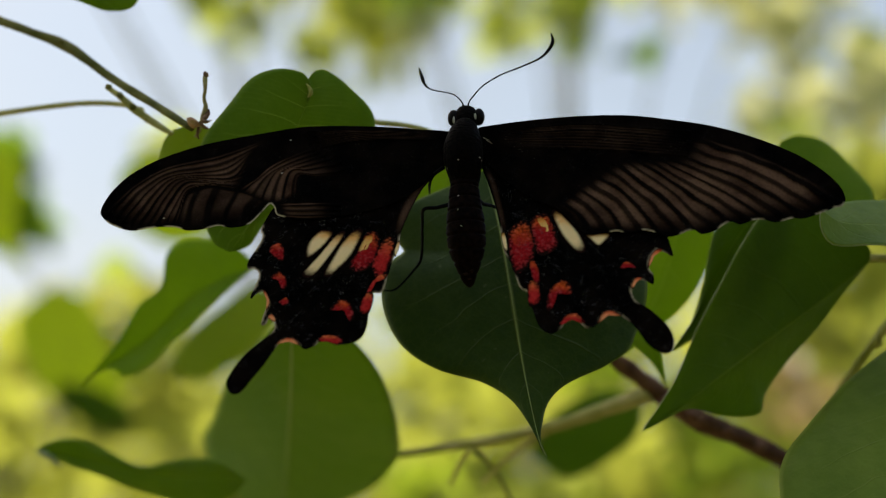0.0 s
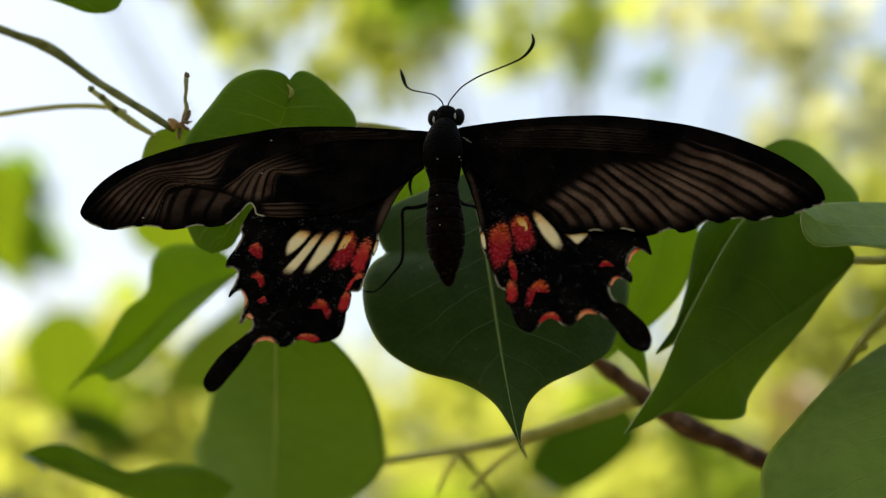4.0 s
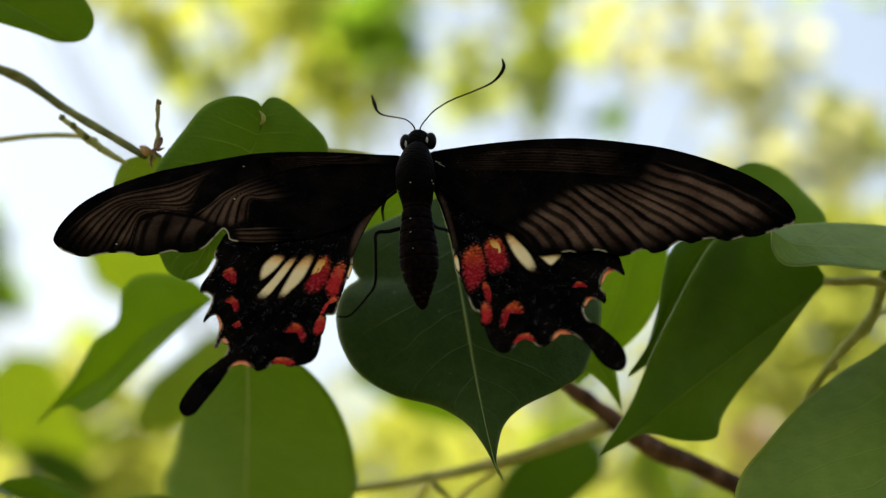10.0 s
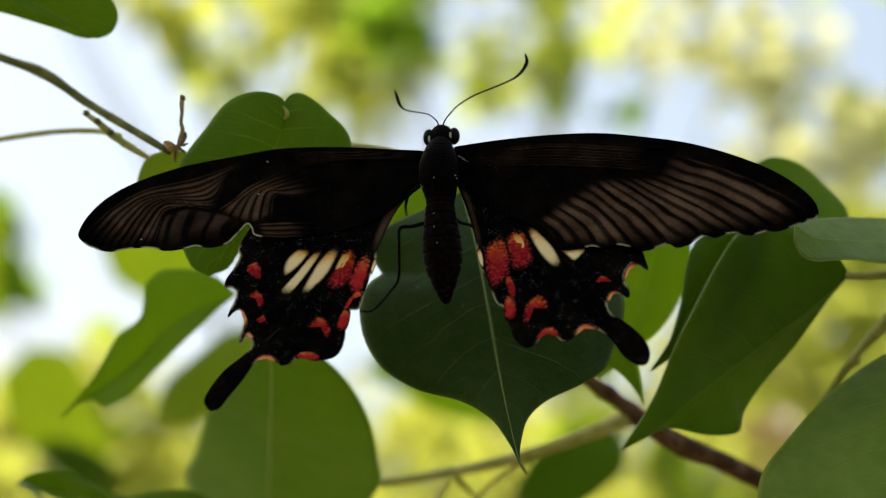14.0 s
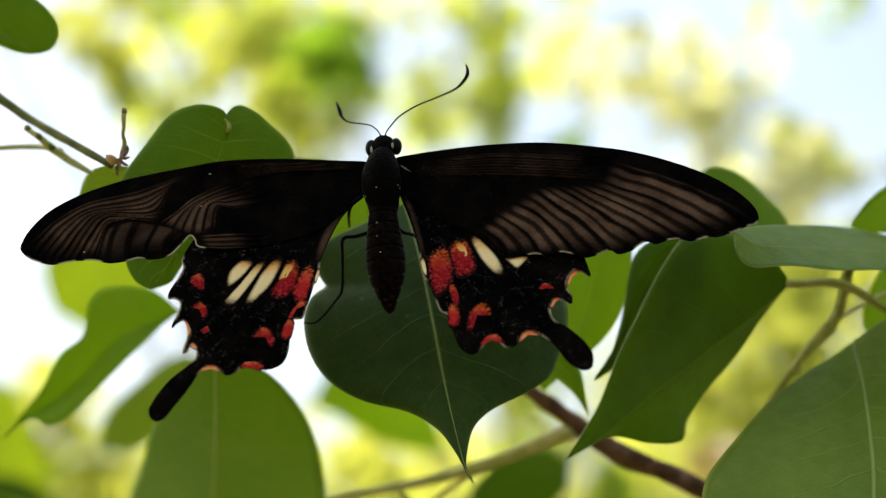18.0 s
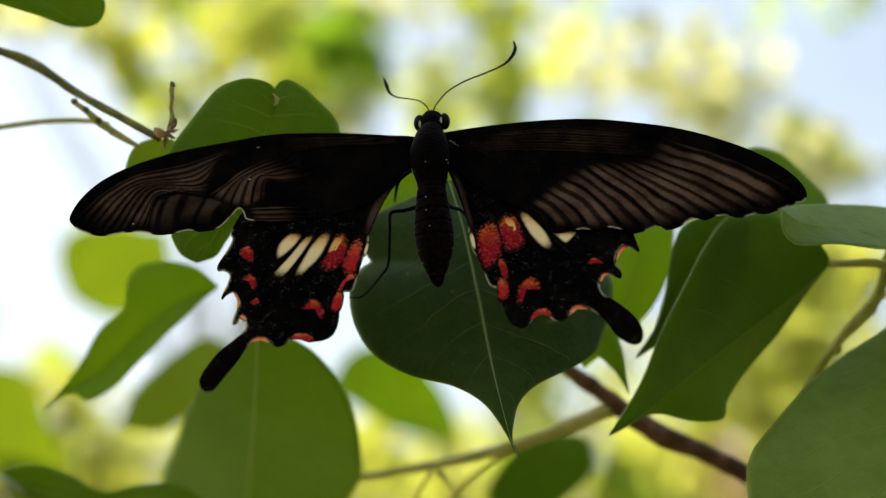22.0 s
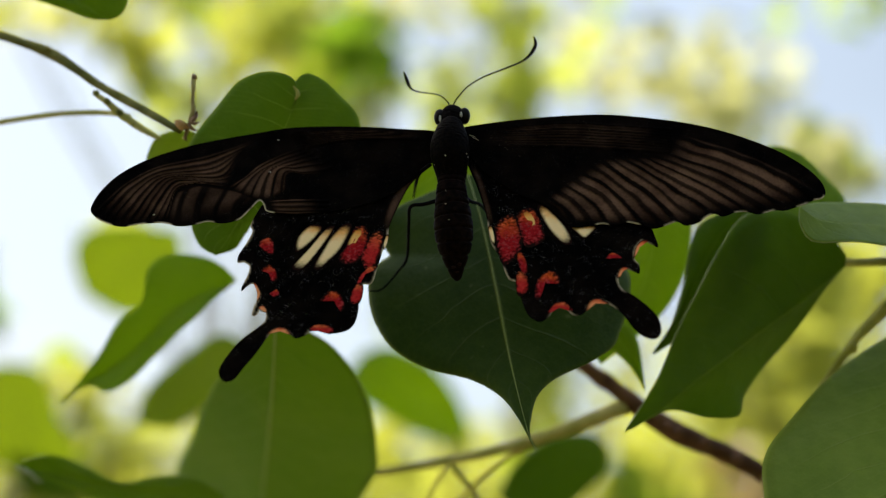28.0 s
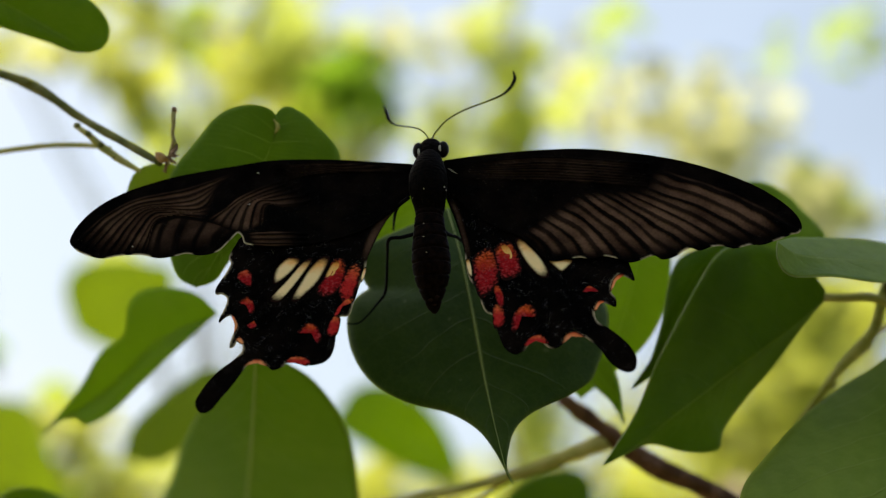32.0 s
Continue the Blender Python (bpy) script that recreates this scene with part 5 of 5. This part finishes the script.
fore_l = wing("forewing", [(-2, 11), (-2.7, 12.2), (-6.4, 12.5), (-13.8, 12.9), (-21.3, 12.8), (-26.5, 12), (-32.4, 10.9), (-36, 10), (-40.4, 8.4), (-43.9, 6.4), (-46.2, 4), (-47.2, 1.7), (-46.5, 0.6), (-45.3, -0.1), (-42.9, -0.7), (-40.2, -0.3), (-37.6, -0.2), (-35.6, -0.6), (-33.6, -0.4), (-31.9, 0), (-30, -0.2), (-27.9, 0.3), (-26.4, 1.8), (-25.5, 2.8), (-24.9, 2.3), (-24.4, 1.4), (-22.2, 1.1), (-18.6, 1.1), (-13.6, 1.9), (-8.5, 3.7), (-3.5, 7.7)],
              [(family([(-26.0, 11.3), (-28.0, 9.7), (-28.8, 8.7), (-28.7, 7.3), (-29.6, 4.6)], [(-32.5, 9.0), (-32.4, 7.6), (-31.5, 6.7), (-30.9, 5.7), (-34.0, 5.1)], [(-39.1, 7.4), (-38.4, 6.3), (-37.2, 5.9), (-36.3, 5.3), (-36.3, 4.1)], [(-43.1, 5.1), (-41.6, 4.4), (-40.1, 3.7), (-38.2, 3.1), (-36.9, 1.6)], [(-46.5, 1.8), (-44.6, 0.4), (-42.0, -0.3), (-39.5, -0.2), (-37.2, -0.1)]), 9.0, (0.0, 0.22), (0.80, 1.0), 1.0, (0.05, 0.97), 1.05),
               (family([(-36.3, 3.9), (-33.4, 4.8), (-31.1, 4.5), (-28.7, 4.1), (-26.1, 3.1)], [(-36.8, 2.2), (-34.1, 2.7), (-31.5, 2.4), (-29.3, 2.4), (-27.1, 2.0)], [(-37.2, -0.1), (-34.5, -0.4), (-32.0, 0.1), (-29.6, 0.5), (-27.4, 1.1)]), 4.0, (0.0, 0.05), (0.3, 1.0), 0.42, (0.06, 0.8), 0.8),
               (family([(-29.8, 4.6), (-27.7, 3.6), (-25.7, 3), (-24, 3.1), (-22, 4)], [(-27.6, 5.9), (-26.4, 6.3), (-25.2, 6.7), (-23.6, 6.9), (-21.8, 6.4)], [(-25.7, 7.7), (-24.2, 7.7), (-22.7, 7.6), (-21, 7.3), (-19.4, 6.3)], [(-21.1, 9.9), (-19.9, 9.5), (-18.7, 9), (-17.5, 8.1), (-16.8, 6.6)]), 6.0, (0.0, 0.12), (0.40, 0.98), 1.0, (0.06, 0.90), 0.85),
               (family([(-24.5, 2.8), (-24.1, 2.2), (-23.6, 1.2)], [(-20.8, 3), (-20.8, 2.4), (-20.7, 1.1)], [(-17.2, 3.1), (-17.2, 2.2), (-17.1, 1.3)]), 3.0, (0.0, 0.2), (0.5, 1.0), 0.55, (0.05, 0.95)),
               (family([(-3.4, 11.1), (-4.2, 11.7), (-4.9, 12.1)], [(-13.8, 11), (-13.8, 11.8), (-13.8, 12.5)], [(-19.7, 9.9), (-20.5, 11.1), (-21.3, 12.3)]), 9.0, (0.0, 0.4), (0.75, 1.0), 0.36, (0.08, 0.9), 1.4)],
              0.0, butterfly, "black forewing with brown rays and a crumpled hind margin", 0.15, [(*p, 1.4) for p in [(-45.3, -0.1), (-40.9, -0.5), (-37.6, -0.2), (-32.2, -0.1), (-27.2, 0.8), (-25.5, 2.6), (-24.5, 1.7)]], crumpled, 0.11)
for kind, material, row in (
        ("cream_spot", CREAM, [(-20.4, -2.7), (-19.9, -1.5), (-18.7, -0.5), (-17.4, -0.8), (-18.4, -2.3), (-20.1, -3.6)]),
        ("cream_spot", CREAM, [(-20.5, -5.4), (-18.8, -3.4), (-16.9, -1.1), (-15.9, -0.9), (-17, -2.8), (-19, -5.4), (-19.9, -5.8)]),
        ("cream_spot", CREAM, [(-17.8, -5.2), (-16.1, -2.1), (-14.7, -0.6), (-13.7, -0.8), (-14.8, -3.3), (-16.6, -5.2), (-17.4, -5.7)]),
        ("red_spot", RED, [(-14.8, -4.3), (-13.8, -2.7), (-13.1, -1), (-11.8, -0.8), (-11.5, -2.8), (-12.6, -4.7), (-14.1, -5.1)]),
        ("amber_spot", AMBER, [(-13.9, -2.7), (-13.1, -1.1), (-12.2, -0.8), (-12, -1.5), (-13, -3.2), (-13.6, -3.3)]),
        ("orange_spot", ORANGE, [(-12, -4.2), (-11.3, -2.5), (-10.6, -1.4), (-9.7, -1.5), (-9.7, -3), (-10.4, -5.1), (-10.9, -5.9), (-11.7, -5.5)]),
        ("cream_spot", CREAM, [(-9.4, -2.8), (-9.1, -1.8), (-8.8, -1.7), (-8.9, -2.5), (-9.3, -3.4)]),
        ("orange_spot", ORANGE, [(-12.6, -7.8), (-12.2, -6.7), (-11.1, -5.6), (-10.4, -5.5), (-10.6, -6.1), (-11.7, -6.5), (-12.1, -7.5)]),
        ("orange_spot", ORANGE, [(-13.1, -8.5), (-12.5, -7.8), (-11.9, -8.2), (-12.3, -10), (-13.4, -9.9)]),
        ("red_crescent", RED, [(-17, -9.8), (-16, -8.8), (-14.8, -9), (-14.2, -10.4), (-14.7, -11), (-15.4, -9.9), (-16.3, -9.9)]),
        ("orange_spot", ORANGE, [(-18.2, -13.5), (-17.8, -12.9), (-16.3, -12.8), (-15.5, -13.3), (-15.9, -13.8), (-17.2, -13.5)]),
        ("coral_spot", CORAL, [(-23.4, -13.9), (-22.4, -13.2), (-21.2, -13.3), (-20.6, -14), (-21.7, -13.6)]),
        ("red_spot", RED, [(-25.1, -2.9), (-24.2, -2), (-23.4, -2.6), (-23.3, -4), (-24.1, -3.9)]),
        ("red_crescent", RED, [(-24.6, -6.2), (-23.8, -5.5), (-22.9, -6.1), (-22.7, -7.2), (-23.3, -7.4), (-23.8, -6.5)]),
        ("red_crescent", RED, [(-23.4, -9), (-22.6, -8.5), (-22.3, -9.1), (-22.9, -9.4)]),
        ("coral_spot", CORAL, [(-25.5, -7.8), (-25.1, -8), (-24.6, -9.1), (-25, -10), (-25, -9)]),
        ("coral_spot", CORAL, [(-24.7, -10.8), (-24.2, -10.5), (-23.7, -11.1), (-24, -11.3)])):
    spot(kind, row, material, hind_l, no_curve, 0.35)


# Body.
def lump(name, rows, material, label, squash=1.0, fur=0.0, segments=0, sides=44, steps=120):
    """A rounded, furry or ringed body part through rows of (right, up, away, radius)."""
    c = spline(rows, steps)
    verts, faces = [], []
    for i in range(steps):
        t = Vector(c[min(i + 1, steps - 1), :3] - c[max(i - 1, 0), :3]).normalized()
        x = t.cross(Vector((0, 0, 1))).normalized()
        y = t.cross(x)
        s = i / (steps - 1)
        for j in range(sides):
            a = 2 * math.pi * j / sides
            r = max(c[i, 3], 0.03)
            if segments:
                r *= 1 - 0.11 * max(0.0, math.cos(s * segments * 2 * math.pi)) ** 8
            w = Vector(c[i, :3]) + x * (r * math.cos(a)) + y * (r * squash * math.sin(a))
            r2 = 1 + fur * noise.noise(w * 3.1)
            w = Vector(c[i, :3]) + x * (r * r2 * math.cos(a)) + y * (r * r2 * squash * math.sin(a))
            verts.append(at(*w))
    for i in range(steps - 1):
        for j in range(sides):
            k = (j + 1) % sides
            faces.append((i * sides + j, i * sides + k, (i + 1) * sides + k, (i + 1) * sides + j))
    faces += [tuple(range(sides))[::-1], tuple((steps - 1) * sides + j for j in range(sides))]
    return mesh_object(name, verts, faces, material, butterfly, label)


thorax = lump("thorax", with_radius([(-0.8, 13.4, 267.4), (-0.8, 12.7, 266.8), (-0.9, 11.6, 266), (-1, 10.3, 265.2), (-1, 8.9, 264.6), (-0.9, 7.6, 264.3), (-0.8, 6.4, 264.1), (-0.8, 5.4, 264)], [1.0, 1.6, 2.1, 2.45, 2.5, 2.3, 2.0, 1.8]), FUR, "black furry thorax", 1.0, 0.035)
abdomen = lump("abdomen", with_radius([(-0.8, 6.6, 264), (-0.8, 5.4, 263.6), (-0.8, 3.9, 263), (-0.7, 1.9, 262.2), (-0.6, 0.1, 261.6), (-0.5, -1.6, 261.2), (-0.4, -3.4, 261), (-0.3, -4.9, 261), (-0.2, -6.1, 261.1), (-0.1, -6.9, 261.2), (-0.1, -7.3, 261.3)], [1.6, 1.8, 2.0, 2.28, 2.48, 2.45, 2.08, 1.5, 1.0, 0.62, 0.25]), BELLY, "dark brown ringed abdomen", 0.95, 0.03, 9)
head = lump("head", with_radius([(-0.5, 15.5, 269), (-0.5, 15.1, 269), (-0.6, 14.4, 268.4), (-0.7, 13.5, 267.6), (-0.8, 12.6, 267)], [0.45, 1.0, 1.42, 1.5, 1.3]), FUR, "black head with pale dots", 0.9, 0.05)


def fur_coat(name, body, count, length, material, parent, label, lo=0.0, hi=1.0):
    """Short hairs that stand out slantwise from a body part, joined."""
    draw = np.random.default_rng(count)
    me = body.data
    verts, faces = [], []
    zs = [v.co.z for v in me.vertices]
    top, low = max(zs), min(zs)
    for i in draw.integers(0, len(me.vertices), count):
        v = me.vertices[int(i)]
        if not lo <= (top - v.co.z) / (top - low) <= hi:
            continue
        n = v.normal.normalized()
        way = (n * 0.8 + Vector((draw.normal() * 0.35, draw.normal() * 0.35, -0.8 + draw.normal() * 0.35))).normalized()
        side = way.cross(n)
        side = (side if side.length > 1e-4 else Vector((1, 0, 0))).normalized() * 0.000028
        size = length * draw.uniform(0.5, 1.2) / 1000
        k = len(verts)
        verts += [v.co - side, v.co + side, v.co + n * 0.00004, v.co + way * size]
        faces += [(k, k + 1, k + 3), (k + 1, k + 2, k + 3), (k + 2, k, k + 3)]
    tagged(mesh_object(name, verts, faces, material, parent, label, smooth=False), label)


fur_coat("fur", thorax, 1500, 0.55, BROWN_HAIR, thorax, "short dark brown fur")
fur_coat("fur", head, 500, 0.4, BROWN_HAIR, head, "short dark brown fur")
fur_coat("fur", abdomen, 500, 0.22, BROWN_HAIR, abdomen, "sparse dark brown fur")


def ball(name, p, r, material, parent, label="", squeeze=(1, 1, 1)):
    bm = bmesh.new()
    bmesh.ops.create_uvsphere(bm, u_segments=20, v_segments=14, radius=1)
    verts = [at(*(p[i] + v.co[i] * r * squeeze[i] for i in range(3))) for v in bm.verts]
    faces = [tuple(v.index for v in f.verts) for f in bm.faces]
    bm.free()
    return mesh_object(name, verts, faces, material, parent, label)


for p, q, lean in (((-2.25, 13.9, 268.2), (-2.2, 13.6, 267.35), -0.25), ((0.95, 14.1, 268.0), (0.45, 14.0, 267.05), 0.25)):
    ball("eye", p, 1.0, EYE, head, "glossy dark compound eye", (0.78, 1.12, 0.95))
    tube("pale_patch", [(q[0] - lean * 0.5, q[1] - 0.55, q[2], 0.07), (q[0], q[1], q[2] - 0.08, 0.2), (q[0] + lean * 0.2, q[1] + 0.55, q[2], 0.08)], PALE_HAIR, head, "cream crescent beside the eye", 8, 14)
for p in [(-2.5, 10.6, 265.6), (0.6, 10.8, 265.6)]:
    ball("shoulder", p, 0.85, FUR, thorax, "black furry wing base", (1.0, 1.35, 0.8))
for p in [(-1.6, 4.1, 260.9), (-1.6, 2.4, 260.2), (-1.2, 0.4, 259.2)]:
    ball("pale_dot", p, 0.06, PALE_HAIR, abdomen, "", (1.3, 1.0, 1.0))
for p in [(-0.1, -6.2, 260.2), (-0.6, -5.6, 259.8), (0.2, -5.2, 259.7)]:
    ball("tip_scale", p, 0.24, RUSTY, abdomen, "rust-brown tip", (1.2, 0.8, 0.5))
for p in [(-0.9, 14.6, 267.1), (-0.35, 14.4, 266.9), (-0.4, 13.5, 266.3), (-0.85, 13.8, 266.5)]:
    ball("pale_dot", p, 0.15, PALE_HAIR, head, "", (0.8, 1.2, 1.0))
for p, r in (((-1.6, 8.6, 262.2), 0.11), ((-3.1, 8.3, 263.6), 0.07), ((-2.95, 7.5, 263.4), 0.1), ((-2.8, 7.9, 263.3), 0.06), ((1.05, 8.9, 263.2), 0.1), ((0.75, 8.2, 263.1), 0.09), ((1.3, 8.5, 263.4), 0.06), ((0.5, 8.6, 262.9), 0.05)):
    ball("pale_dot", p, r, PALE_HAIR, thorax, "", (1.2, 1.0, 1.0))
for a, b in (((1.5, 11.4, 264.4), (2.3, 11.1, 264.2)), ((1.9, 11.1, 264.4), (2.7, 10.7, 264.2))):
    tube("pale_hair", [(*a, 0.035), (*b, 0.015)], PALE_HAIR, thorax, "", 5, 6)
tube("antenna", with_radius([(-1, 14.9, 268.5), (-1.2, 16, 269.5), (-2.2, 17, 271), (-3.5, 17.4, 272.5), (-5.2, 17.8, 274.5), (-6.1, 18.5, 276), (-6.5, 19.5, 277), (-6.9, 20.7, 278)], [0.09, 0.09, 0.085, 0.085, 0.1, 0.17, 0.26, 0.1]), HORN, butterfly, "thin black clubbed antenna", 8, 60)
tube("antenna", with_radius([(-0.5, 14.9, 268.5), (-0.3, 16, 269), (0.4, 17, 269.6), (1.5, 18.2, 270.3), (3.7, 19.6, 271.4), (6.5, 20.8, 272.6), (8.8, 21.9, 273.6), (10, 23, 274.2), (10.6, 24.2, 274.6), (10.4, 25.3, 275)], [0.09, 0.09, 0.09, 0.095, 0.1, 0.11, 0.14, 0.22, 0.24, 0.09]), HORN, butterfly, "thin black clubbed antenna", 8, 70)
tube("leg", with_radius([(-2.4, 3, 265), (-4.3, 2.5, 266), (-6, 2.2, 267), (-6.2, 0.1, 270), (-6.4, -4.3, 275), (-7.5, -6.1, 276.5), (-9.1, -8, 277.5), (-10.2, -8.8, 278), (-11.6, -8.8, 278.4)], [0.3, 0.26, 0.24, 0.2, 0.2, 0.15, 0.13, 0.12, 0.1]), HORN, butterfly, "thin black leg", 8, 60)
tube("leg", with_radius([(-3.5, 7.6, 265), (-4.9, 6.5, 267), (-5.3, 5.3, 270), (-5.5, 4.1, 284.5)], [0.28, 0.25, 0.2, 0.13]), HORN, butterfly, "thin black leg", 8, 30)
tube("leg", with_radius([(0.8, 3.7, 265), (1.7, 3, 267), (3.5, 2.4, 271), (5.5, 0.2, 281.5)], [0.3, 0.26, 0.22, 0.12]), HORN, butterfly, "thin black leg", 8, 30)

for p in [(-24.3, 6.7, 263), (-23.4, 11, 263.4), (-38.9, 0.9, 262)]:
    ball("pale_scale", (p[0], p[1], wing_depth(p[0], p[1]) + crumpled(p[0], p[1]) - 0.25), 0.09, PALE_HAIR, fore_l, "", (1.6, 0.8, 0.6))



def motions():
    """The leaf under the butterfly sways a little on its stalk: seconds, sideways swing and nod in degrees."""
    base = at(*STALK_END)
    turn = VIEW.to_3x3().to_4x4()
    rows = []
    for t, swing, nod in ((0, 0.45, -0.3), (3.5, 0.45, -0.27), (6, 0.5, -0.39), (8, 0.42, -0.2), (10, 0.3, -0.2), (13, 0.25, -0.17), (14.5, 0.3, -0.17), (17, 0.05, -0.045),
                          (19, 0, 0), (21, -0.12, -0.03), (22, -0.12, -0.17), (24, -0.12, -0.12), (25.5, -0.25, -0.045), (28, -0.25, -0.15), (30, -0.2, 0.075), (32, -0.2, 0)):
        rows.append((t, Matrix.Translation(base) @ turn @ pose(0, 0, 0, nod, swing, 0) @ turn.inverted() @ Matrix.Translation(-base)))
    walk(heart_leaf, rows)


motions()
